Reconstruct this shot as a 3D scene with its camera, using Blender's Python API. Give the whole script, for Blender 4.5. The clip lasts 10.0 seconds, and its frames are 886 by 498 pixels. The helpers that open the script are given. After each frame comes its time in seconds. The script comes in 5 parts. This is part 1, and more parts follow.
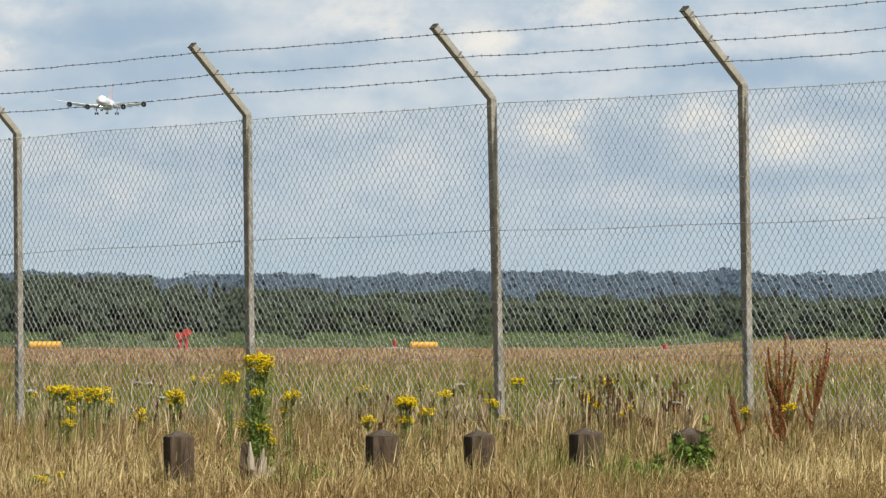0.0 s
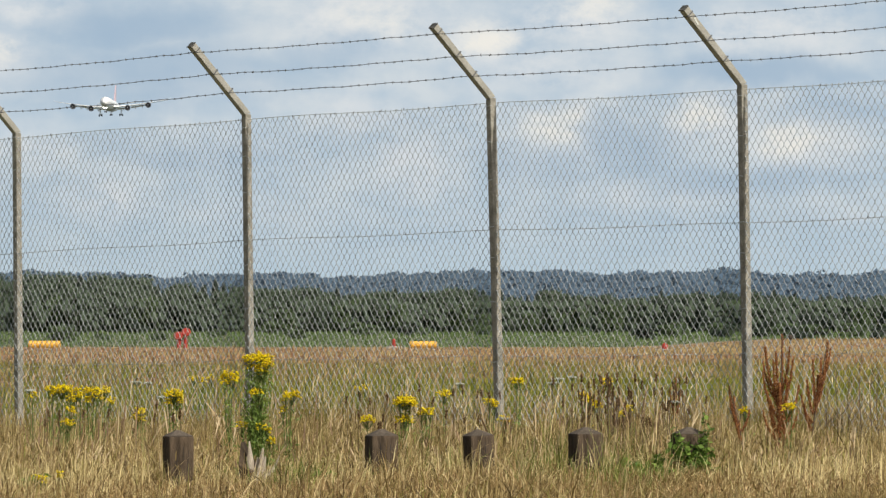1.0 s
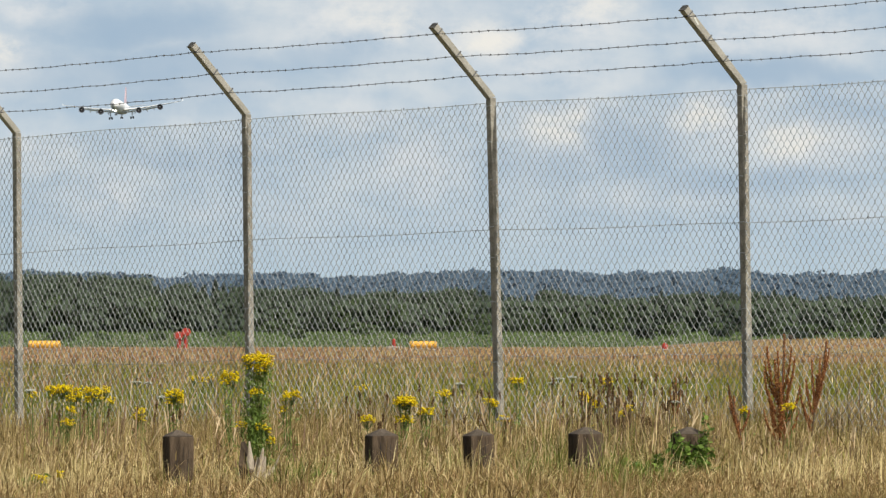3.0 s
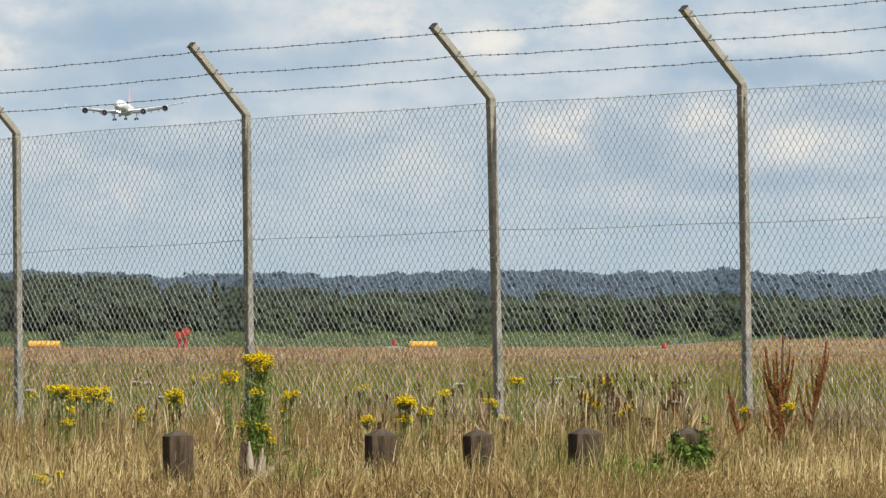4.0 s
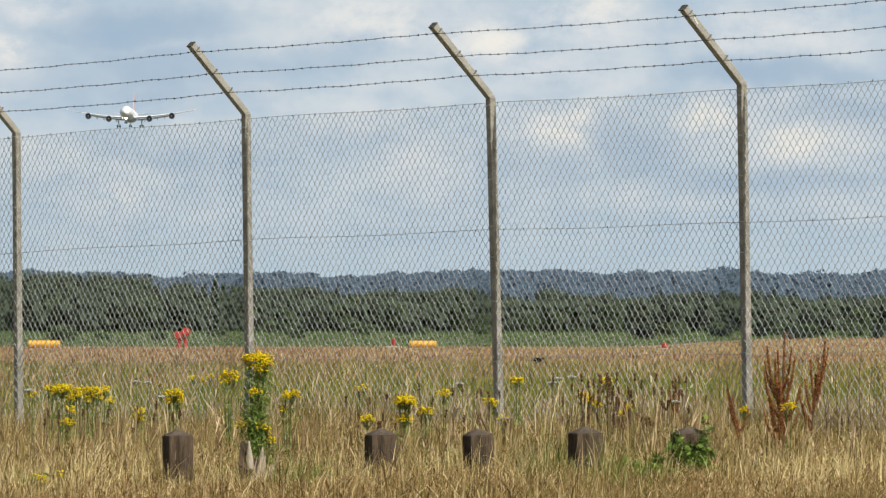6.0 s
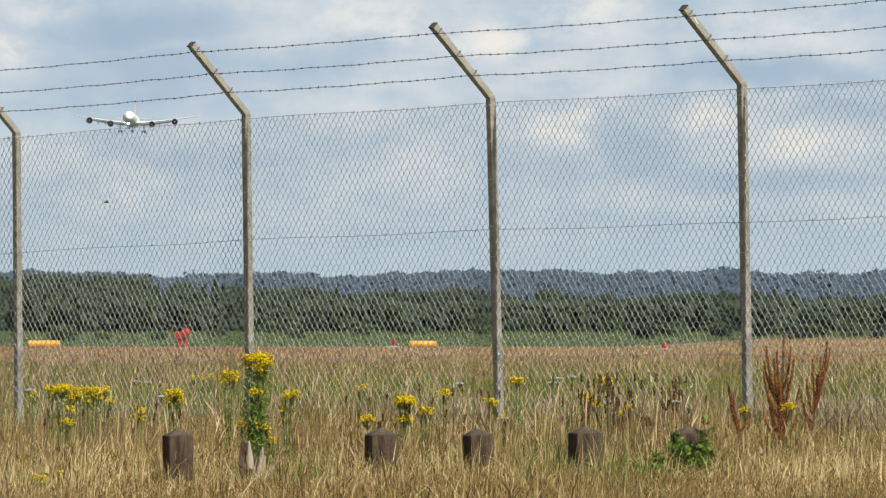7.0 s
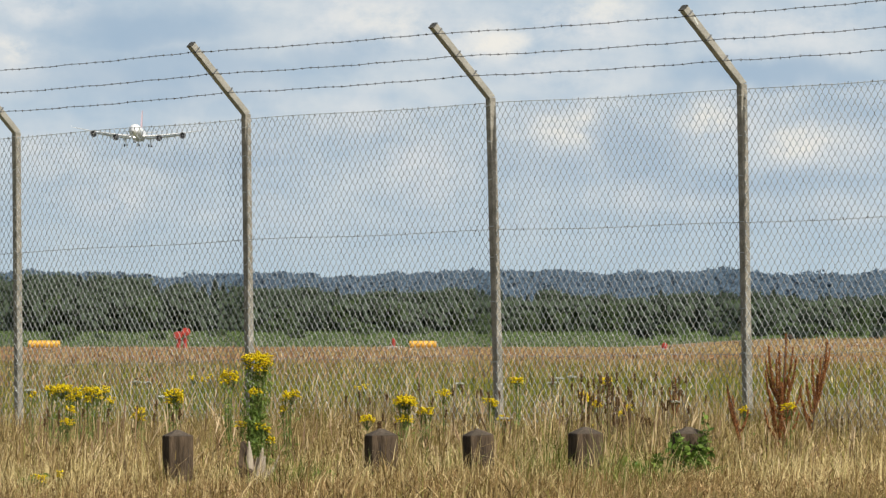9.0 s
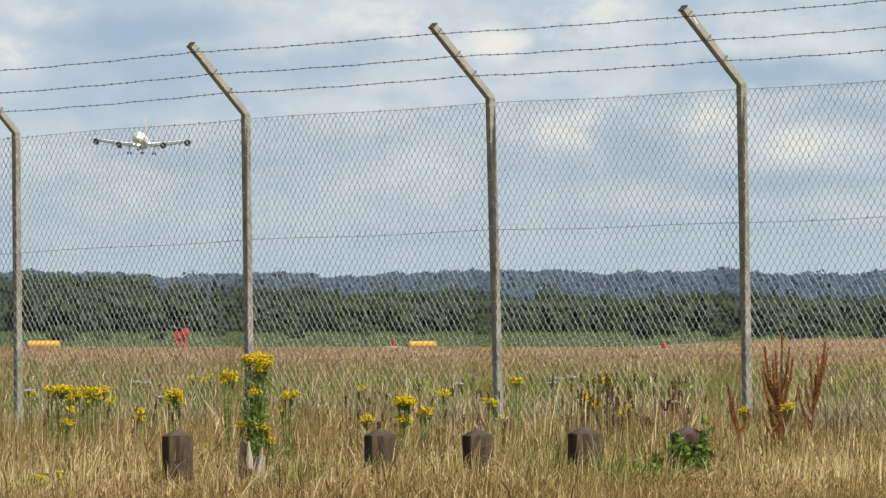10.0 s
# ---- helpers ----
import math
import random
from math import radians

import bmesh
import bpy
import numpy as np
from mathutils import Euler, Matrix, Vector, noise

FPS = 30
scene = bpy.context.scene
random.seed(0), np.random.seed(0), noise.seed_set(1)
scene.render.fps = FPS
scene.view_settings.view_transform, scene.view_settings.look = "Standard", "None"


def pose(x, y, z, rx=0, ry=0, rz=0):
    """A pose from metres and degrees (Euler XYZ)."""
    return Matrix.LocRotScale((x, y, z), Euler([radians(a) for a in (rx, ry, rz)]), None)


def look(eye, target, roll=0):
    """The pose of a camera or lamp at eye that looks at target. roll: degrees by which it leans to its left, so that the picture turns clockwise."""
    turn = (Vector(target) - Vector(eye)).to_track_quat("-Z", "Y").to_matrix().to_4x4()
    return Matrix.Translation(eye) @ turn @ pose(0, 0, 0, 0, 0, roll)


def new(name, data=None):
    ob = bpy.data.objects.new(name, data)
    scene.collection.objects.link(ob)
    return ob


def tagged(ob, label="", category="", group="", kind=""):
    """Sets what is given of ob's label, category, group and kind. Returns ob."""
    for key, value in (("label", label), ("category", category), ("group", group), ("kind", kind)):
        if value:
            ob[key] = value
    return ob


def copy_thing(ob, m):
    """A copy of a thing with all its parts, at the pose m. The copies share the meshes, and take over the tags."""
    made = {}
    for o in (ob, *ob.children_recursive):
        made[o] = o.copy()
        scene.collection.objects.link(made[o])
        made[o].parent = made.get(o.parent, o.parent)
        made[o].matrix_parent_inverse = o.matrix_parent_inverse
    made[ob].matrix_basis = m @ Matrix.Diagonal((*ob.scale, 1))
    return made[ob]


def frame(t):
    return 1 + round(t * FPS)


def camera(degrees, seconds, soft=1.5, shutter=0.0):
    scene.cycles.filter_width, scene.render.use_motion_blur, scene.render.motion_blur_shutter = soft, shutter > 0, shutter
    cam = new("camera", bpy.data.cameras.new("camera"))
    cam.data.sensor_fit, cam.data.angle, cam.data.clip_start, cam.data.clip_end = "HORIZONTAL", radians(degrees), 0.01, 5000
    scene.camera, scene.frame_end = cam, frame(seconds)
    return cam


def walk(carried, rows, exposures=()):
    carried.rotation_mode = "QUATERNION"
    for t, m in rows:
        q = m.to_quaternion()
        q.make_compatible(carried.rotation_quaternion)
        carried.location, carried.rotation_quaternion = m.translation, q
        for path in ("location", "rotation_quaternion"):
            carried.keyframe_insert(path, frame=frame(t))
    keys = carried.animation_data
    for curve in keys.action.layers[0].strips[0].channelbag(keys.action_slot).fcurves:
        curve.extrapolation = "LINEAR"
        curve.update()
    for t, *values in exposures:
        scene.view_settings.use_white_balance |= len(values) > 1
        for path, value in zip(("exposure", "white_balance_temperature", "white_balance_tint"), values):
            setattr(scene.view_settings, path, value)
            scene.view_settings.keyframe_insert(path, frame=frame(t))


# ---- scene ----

EYE = 0.645          # height of the lens over the ground at the fence
TILT = 0.522         # degrees by which the lens looks up
cam = camera(6.107, 10.0, soft=1.35)
walk(cam, [(0.0, pose(0, 0, EYE, 90 + TILT + 0.004, 0, 0.005)),
           (0.6, pose(0, 0, EYE, 90 + TILT + 0.001, 0, 0.000)),
           (2.0, pose(0, 0, EYE, 90 + TILT, 0, 0.001)),
           (4.0, pose(0, 0, EYE, 90 + TILT, 0, -0.001)),
           (5.2, pose(0, 0, EYE, 90 + TILT - 0.003, 0, -0.002)),
           (7.5, pose(0, 0, EYE, 90 + TILT - 0.003, 0, -0.001)),
           (9.0, pose(0, 0, EYE, 90 + TILT - 0.002, 0, -0.002)),
           (10.0, pose(0, 0, EYE, 90 + TILT - 0.001, 0, -0.004))])

# ---- light ----
SUN_X, SUN_Y, SUN_EL = 0.62, -0.78, 49.0
world = bpy.data.worlds.new("summer_sky")
scene.world = world
world.use_nodes = True
wn, wl = world.node_tree.nodes, world.node_tree.links
sky_node = wn.new("ShaderNodeTexSky")
sky_node.sky_type = "NISHITA"
sky_node.sun_disc = False
sky_node.sun_elevation = radians(SUN_EL)
sky_node.sun_rotation = math.atan2(SUN_X, SUN_Y)
sky_node.dust_density = 2.0
grey = wn.new("ShaderNodeRGBToBW")
wl.new(sky_node.outputs[0], grey.inputs[0])
cloudy = wn.new("ShaderNodeMix")         # half the dome is white cloud
cloudy.data_type = "RGBA"
cloudy.inputs[0].default_value = 0.6
wl.new(sky_node.outputs[0], cloudy.inputs[6])
wl.new(grey.outputs[0], cloudy.inputs[7])
wl.new(cloudy.outputs[2], wn["Background"].inputs[0])
wn["Background"].inputs[1].default_value = 0.12
sun_data = bpy.data.lights.new("sun", "SUN")
sun_data.energy, sun_data.angle, sun_data.color = 4.4, radians(0.6), (1.0, 0.95, 0.86)
sun = new("sun", sun_data)
sun.matrix_world = look((60, -30, 80), (60 - SUN_X, -30 - SUN_Y, 80 - math.tan(radians(SUN_EL)) * math.hypot(SUN_X, SUN_Y)))
scene.view_settings.exposure = 0.0


# ---- materials ----
def shader(name):
    m = bpy.data.materials.new(name)
    m.use_nodes = True
    nt = m.node_tree
    return m, nt.nodes, nt.links, nt.nodes["Principled BSDF"], nt.nodes["Material Output"]


def ramp(nodes, stops):
    r = nodes.new("ShaderNodeValToRGB")
    el = r.color_ramp.elements
    while len(el) < len(stops):
        el.new(0.5)
    for e, (p, c) in zip(el, stops):
        e.position, e.color = p, (*c, 1)
    return r


def noise_node(nodes, links, scale, detail=4.0, coords="Object", stretch=None, rough=0.55):
    tc = nodes.new("ShaderNodeTexCoord")
    n = nodes.new("ShaderNodeTexNoise")
    n.inputs["Scale"].default_value, n.inputs["Detail"].default_value, n.inputs["Roughness"].default_value = scale, detail, rough
    if stretch:
        mp = nodes.new("ShaderNodeMapping")
        mp.inputs["Scale"].default_value = stretch
        links.new(tc.outputs[coords], mp.inputs[0])
        links.new(mp.outputs[0], n.inputs["Vector"])
    else:
        links.new(tc.outputs[coords], n.inputs["Vector"])
    return n


def mixed(nodes, links, kind, fac, a, b):
    m = nodes.new("ShaderNodeMix")
    m.data_type, m.blend_type = "RGBA", kind
    for sock, v in ((m.inputs[0], fac), (m.inputs[6], a), (m.inputs[7], b)):
        if isinstance(v, (int, float)):
            sock.default_value = v
        elif isinstance(v, tuple):
            sock.default_value = (*v, 1)
        else:
            links.new(v, sock)
    return m.outputs[2]


def worn(name, dark, light, scale=8.0, rough=0.7, metal=0.0, bump=0.2, fine=60.0, stretch=None):
    """A surface with broad stains, fine grain and relief."""
    m, nodes, links, bsdf, out = shader(name)
    a = noise_node(nodes, links, scale, 5, stretch=stretch)
    b = noise_node(nodes, links, fine, 3, stretch=stretch)
    r = ramp(nodes, [(0.3, dark), (0.7, light)])
    links.new(a.outputs[0], r.inputs[0])
    g = ramp(nodes, [(0.25, (0.6, 0.6, 0.6)), (0.75, (1.15, 1.15, 1.15))])
    links.new(b.outputs[0], g.inputs[0])
    links.new(mixed(nodes, links, "MULTIPLY", 0.8, r.outputs[0], g.outputs[0]), bsdf.inputs["Base Color"])
    bsdf.inputs["Roughness"].default_value, bsdf.inputs["Metallic"].default_value = rough, metal
    bsdf.inputs["Specular IOR Level"].default_value = 0.12 if rough > 0.7 else 0.4
    bp = nodes.new("ShaderNodeBump")
    bp.inputs["Strength"].default_value, bp.inputs["Distance"].default_value = bump, 0.01
    links.new(b.outputs[0], bp.inputs["Height"])
    links.new(bp.outputs[0], bsdf.inputs["Normal"])
    return m


def leafy(name, stops, through_light=0.3, rough=0.6, patch=None, patch_scale=1.0, skyward=0.0):
    """Blades and leaves: each one its own tint, some light comes through, broad patches of another colour."""
    m, nodes, links, bsdf, out = shader(name)
    geo = nodes.new("ShaderNodeNewGeometry")
    r = ramp(nodes, stops)
    links.new(geo.outputs["Random Per Island"], r.inputs[0])
    col = r.outputs[0]
    if patch:
        n = noise_node(nodes, links, patch_scale, 3)
        k = ramp(nodes, [(0.42, (0, 0, 0)), (0.62, (1, 1, 1))])
        links.new(n.outputs[0], k.inputs[0])
        col = mixed(nodes, links, "MIX", k.outputs[0], col, patch)
    links.new(col, bsdf.inputs["Base Color"])
    bsdf.inputs["Roughness"].default_value = rough
    bsdf.inputs["Specular IOR Level"].default_value = 0.25
    tr = nodes.new("ShaderNodeBsdfTranslucent")
    links.new(col, tr.inputs[0])
    if skyward:
        # normals bent up and towards -y, so crowns shade more evenly than their faces
        blend = nodes.new("ShaderNodeVectorMath")
        blend.operation = "MULTIPLY_ADD"
        links.new(geo.outputs["Normal"], blend.inputs[0])
        blend.inputs[1].default_value = (1 - skyward,) * 3
        blend.inputs[2].default_value = (0, -0.35 * skyward, skyward)
        unit = nodes.new("ShaderNodeVectorMath")
        unit.operation = "NORMALIZE"
        links.new(blend.outputs[0], unit.inputs[0])
        links.new(unit.outputs[0], bsdf.inputs["Normal"])
    mx = nodes.new("ShaderNodeMixShader")
    mx.inputs[0].default_value = through_light
    links.new(bsdf.outputs[0], mx.inputs[1])
    links.new(tr.outputs[0], mx.inputs[2])
    links.new(mx.outputs[0], out.inputs[0])
    return m


def plain(name, colour, rough=0.5, metal=0.0, glow=0.0, vary=0.12, scale=3.0):
    m, nodes, links, bsdf, out = shader(name)
    n = noise_node(nodes, links, scale, 4)
    r = ramp(nodes, [(0.3, tuple(c * (1 - vary) for c in colour)), (0.7, tuple(min(1, c * (1 + vary)) for c in colour))])
    links.new(n.outputs[0], r.inputs[0])
    links.new(r.outputs[0], bsdf.inputs["Base Color"])
    bsdf.inputs["Roughness"].default_value, bsdf.inputs["Metallic"].default_value = rough, metal
    if glow:
        bsdf.inputs["Emission Color"].default_value = (*colour, 1)
        bsdf.inputs["Emission Strength"].default_value = glow
    return m


M_POST = worn("lichened_steel", (0.22, 0.205, 0.165), (0.43, 0.40, 0.335), 14, 0.75, 0.0, 0.5, 90)
M_ARM = worn("arm_steel", (0.30, 0.282, 0.235), (0.43, 0.41, 0.35), 9, 0.7, 0.0, 0.2, 120)
M_WIRE = worn("galvanised_wire", (0.45, 0.470, 0.475), (0.61, 0.635, 0.64), 20, 0.5, 0.1, 0.1, 150)
M_CAP = worn("dark_end_cap", (0.05, 0.05, 0.045), (0.10, 0.095, 0.08), 20, 0.7, 0, 0.2, 100)
M_BARB = worn("weathered_barbed_wire", (0.10, 0.10, 0.10), (0.21, 0.21, 0.21), 20, 0.65, 0.3, 0.1, 150)
M_WOOD = worn("tarred_wood", (0.024, 0.017, 0.011), (0.145, 0.104, 0.068), 6, 0.85, 0, 0.8, 40, (3, 3, 0.6))
M_WOODTOP = worn("bleached_wood", (0.06, 0.048, 0.036), (0.15, 0.12, 0.09), 14, 0.9, 0, 0.6, 70)
M_SPLIT = worn("split_wood", (0.36, 0.29, 0.21), (0.74, 0.64, 0.50), 10, 0.85, 0, 0.8, 60, (4, 4, 0.5))
M_STRAW = leafy("straw_grass", [(0, (0.055, 0.033, 0.015)), (0.28, (0.24, 0.155, 0.058)), (0.58, (0.46, 0.33, 0.135)), (0.85, (0.82, 0.65, 0.35)), (0.91, (0.34, 0.31, 0.085)), (1, (0.26, 0.26, 0.065))],
                0.3, 0.6, (0.26, 0.19, 0.07), 0.55)
M_MATTED = leafy("matted_dead_grass", [(0, (0.055, 0.030, 0.014)), (0.4, (0.24, 0.14, 0.055)), (0.75, (0.44, 0.285, 0.12)), (1, (0.84, 0.65, 0.36))], 0.25, 0.7, (0.23, 0.15, 0.055), 0.8)
M_PALESTALK = leafy("pale_stalks", [(0, (0.50, 0.38, 0.16)), (1, (0.84, 0.70, 0.36))], 0.2, 0.6)
M_PALEFIELD = leafy("pale_field_grass", [(0, (0.40, 0.29, 0.12)), (1, (0.62, 0.49, 0.23))], 0.25, 0.6)
M_MEADOW = leafy("meadow_grass", [(0, (0.08, 0.105, 0.012)), (0.4, (0.18, 0.19, 0.022)), (0.7, (0.31, 0.255, 0.05)), (1, (0.55, 0.42, 0.13))],
                 0.3, 0.6, (0.18, 0.20, 0.022), 0.2)
M_SORREL = leafy("sorrel_field", [(0, (0.26, 0.13, 0.075)), (0.5, (0.37, 0.21, 0.112)), (1, (0.49, 0.33, 0.18))], 0.25, 0.7, (0.38, 0.31, 0.13), 0.03)
M_GREENBLADE = leafy("green_blades", [(0, (0.08, 0.11, 0.02)), (0.6, (0.17, 0.20, 0.04)), (1, (0.34, 0.34, 0.09))], 0.35, 0.5)
M_SEED = leafy("grass_seed_heads", [(0, (0.22, 0.14, 0.085)), (0.4, (0.40, 0.27, 0.15)), (1, (0.72, 0.58, 0.36))], 0.2, 0.8)
M_DARKHEAD = leafy("plantain_heads", [(0, (0.05, 0.028, 0.012)), (1, (0.17, 0.10, 0.045))], 0.05, 0.9)
M_STEM = leafy("weed_stems", [(0, (0.07, 0.10, 0.025)), (1, (0.14, 0.18, 0.045))], 0.2, 0.6)
M_RAGLEAF = leafy("ragwort_leaves", [(0, (0.10, 0.16, 0.034)), (0.6, (0.18, 0.26, 0.055)), (1, (0.29, 0.37, 0.095))], 0.3, 0.5)
M_YELLOW = leafy("ragwort_petals", [(0, (0.62, 0.42, 0.004)), (0.5, (0.84, 0.64, 0.004)), (1, (0.90, 0.74, 0.01))], 0.2, 0.6)
M_WHITE = leafy("umbel_petals", [(0, (0.45, 0.47, 0.38)), (1, (0.75, 0.75, 0.68))], 0.25, 0.6)
M_DOCK = leafy("dock_seeds", [(0, (0.10, 0.034, 0.013)), (0.5, (0.27, 0.098, 0.033)), (1, (0.44, 0.20, 0.068))], 0.15, 0.8)
M_DEADSTEM = leafy("dead_stems", [(0, (0.06, 0.04, 0.03)), (1, (0.16, 0.11, 0.07))], 0.1, 0.8)
M_BRAMBLE = leafy("bramble_leaves", [(0, (0.06, 0.10, 0.018)), (0.6, (0.12, 0.20, 0.032)), (1, (0.24, 0.34, 0.065))], 0.3, 0.45)
M_TREE = leafy("woodland_leaves", [(0, (0.098, 0.132, 0.084)), (0.5, (0.108, 0.144, 0.090)), (1, (0.120, 0.158, 0.098))], 0.52, 0.8, skyward=0.85)
M_TREELIGHT = leafy("light_leaves", [(0, (0.105, 0.15, 0.072)), (0.5, (0.12, 0.168, 0.078)), (1, (0.14, 0.19, 0.086))], 0.52, 0.8, skyward=0.85)
M_TREEDARK = leafy("dark_leaves", [(0, (0.066, 0.090, 0.064)), (1, (0.080, 0.106, 0.072))], 0.52, 0.8, skyward=0.85)
M_CROP = leafy("meadow_crop", [(0, (0.12, 0.18, 0.062)), (1, (0.16, 0.22, 0.08))], 0.4, 0.7)
M_PINE = leafy("pine_needles", [(0, (0.092, 0.120, 0.092)), (1, (0.110, 0.138, 0.102))], 0.52, 0.8, skyward=0.85)
# leaf colour shifted to blue: the haze of distance is put into it
M_FARWOOD = leafy("haze_blue_leaves", [(0, (0.122, 0.182, 0.245)), (0.5, (0.130, 0.190, 0.255)), (1, (0.138, 0.200, 0.265))], 0.45, 0.9, skyward=0.85)
M_BARK = worn("bark", (0.05, 0.04, 0.03), (0.12, 0.10, 0.08), 3, 0.9, 0, 0.5, 20)
M_WHITEPAINT = plain("white_aircraft_paint", (0.80, 0.80, 0.78), 0.3)
M_GREYPAINT = plain("grey_aircraft_paint", (0.52, 0.54, 0.56), 0.4)
M_METAL = plain("bare_metal", (0.6, 0.6, 0.6), 0.3, 0.8)
M_NACELLE = plain("nacelle_paint", (0.07, 0.075, 0.09), 0.5)
M_FIN = plain("pink_red_tail_paint", (0.47, 0.35, 0.38), 0.4)
M_DARK = plain("dark_fan", (0.02, 0.02, 0.022), 0.5)
M_TYRE = plain("tyre_rubber", (0.02, 0.02, 0.02), 0.8)
M_GLASS = plain("cockpit_glass", (0.03, 0.035, 0.04), 0.1)
M_LAMP = plain("landing_light", (1.0, 0.97, 0.88), 0.3, 0, 12.0)
M_MARKER = worn("yellow_marker_paint", (0.70, 0.36, 0.035), (0.82, 0.46, 0.06), 4, 0.5, 0, 0.1, 30)
M_ORANGE = worn("orange_red_paint", (0.40, 0.045, 0.03), (0.52, 0.07, 0.042), 5, 0.5, 0, 0.1, 30)
M_PALE = worn("pale_concrete", (0.40, 0.37, 0.32), (0.55, 0.50, 0.43), 5, 0.8, 0, 0.2, 30)
M_BIRD = worn("dark_feathers", (0.02, 0.016, 0.012), (0.05, 0.036, 0.024), 60, 0.8, 0, 0.2, 200)


def ground_material():
    m, nodes, links, bsdf, out = shader("summer_turf")
    tc = nodes.new("ShaderNodeTexCoord")
    sep = nodes.new("ShaderNodeSeparateXYZ")
    links.new(tc.outputs["Object"], sep.inputs[0])
    wob = noise_node(nodes, links, 0.06, 4)
    add = nodes.new("ShaderNodeMath")
    add.operation = "MULTIPLY_ADD"
    links.new(wob.outputs[0], add.inputs[0])
    add.inputs[1].default_value = 60.0
    links.new(sep.outputs["Y"], add.inputs[2])
    mr = nodes.new("ShaderNodeMapRange")
    mr.inputs["From Min"].default_value, mr.inputs["From Max"].default_value = 30, 430
    links.new(add.outputs[0], mr.inputs["Value"])
    base = ramp(nodes, [(0.0, (0.16, 0.105, 0.04)), (0.09, (0.17, 0.14, 0.045)), (0.14, (0.15, 0.15, 0.04)), (0.26, (0.18, 0.16, 0.045)),
                        (0.36, (0.24, 0.15, 0.075)), (0.5, (0.33, 0.25, 0.12)), (0.62, (0.27, 0.17, 0.085)), (0.9, (0.30, 0.20, 0.10)), (1.0, (0.16, 0.16, 0.09))])
    links.new(mr.outputs[0], base.inputs[0])
    f = noise_node(nodes, links, 9, 5)
    g = ramp(nodes, [(0.3, (0.55, 0.55, 0.55)), (0.7, (1.2, 1.2, 1.15))])
    links.new(f.outputs[0], g.inputs[0])
    links.new(mixed(nodes, links, "MULTIPLY", 0.8, base.outputs[0], g.outputs[0]), bsdf.inputs["Base Color"])
    bsdf.inputs["Roughness"].default_value = 0.95
    bp = nodes.new("ShaderNodeBump")
    bp.inputs["Strength"].default_value, bp.inputs["Distance"].default_value = 0.8, 0.05
    links.new(f.outputs[0], bp.inputs["Height"])
    links.new(bp.outputs[0], bsdf.inputs["Normal"])
    return m


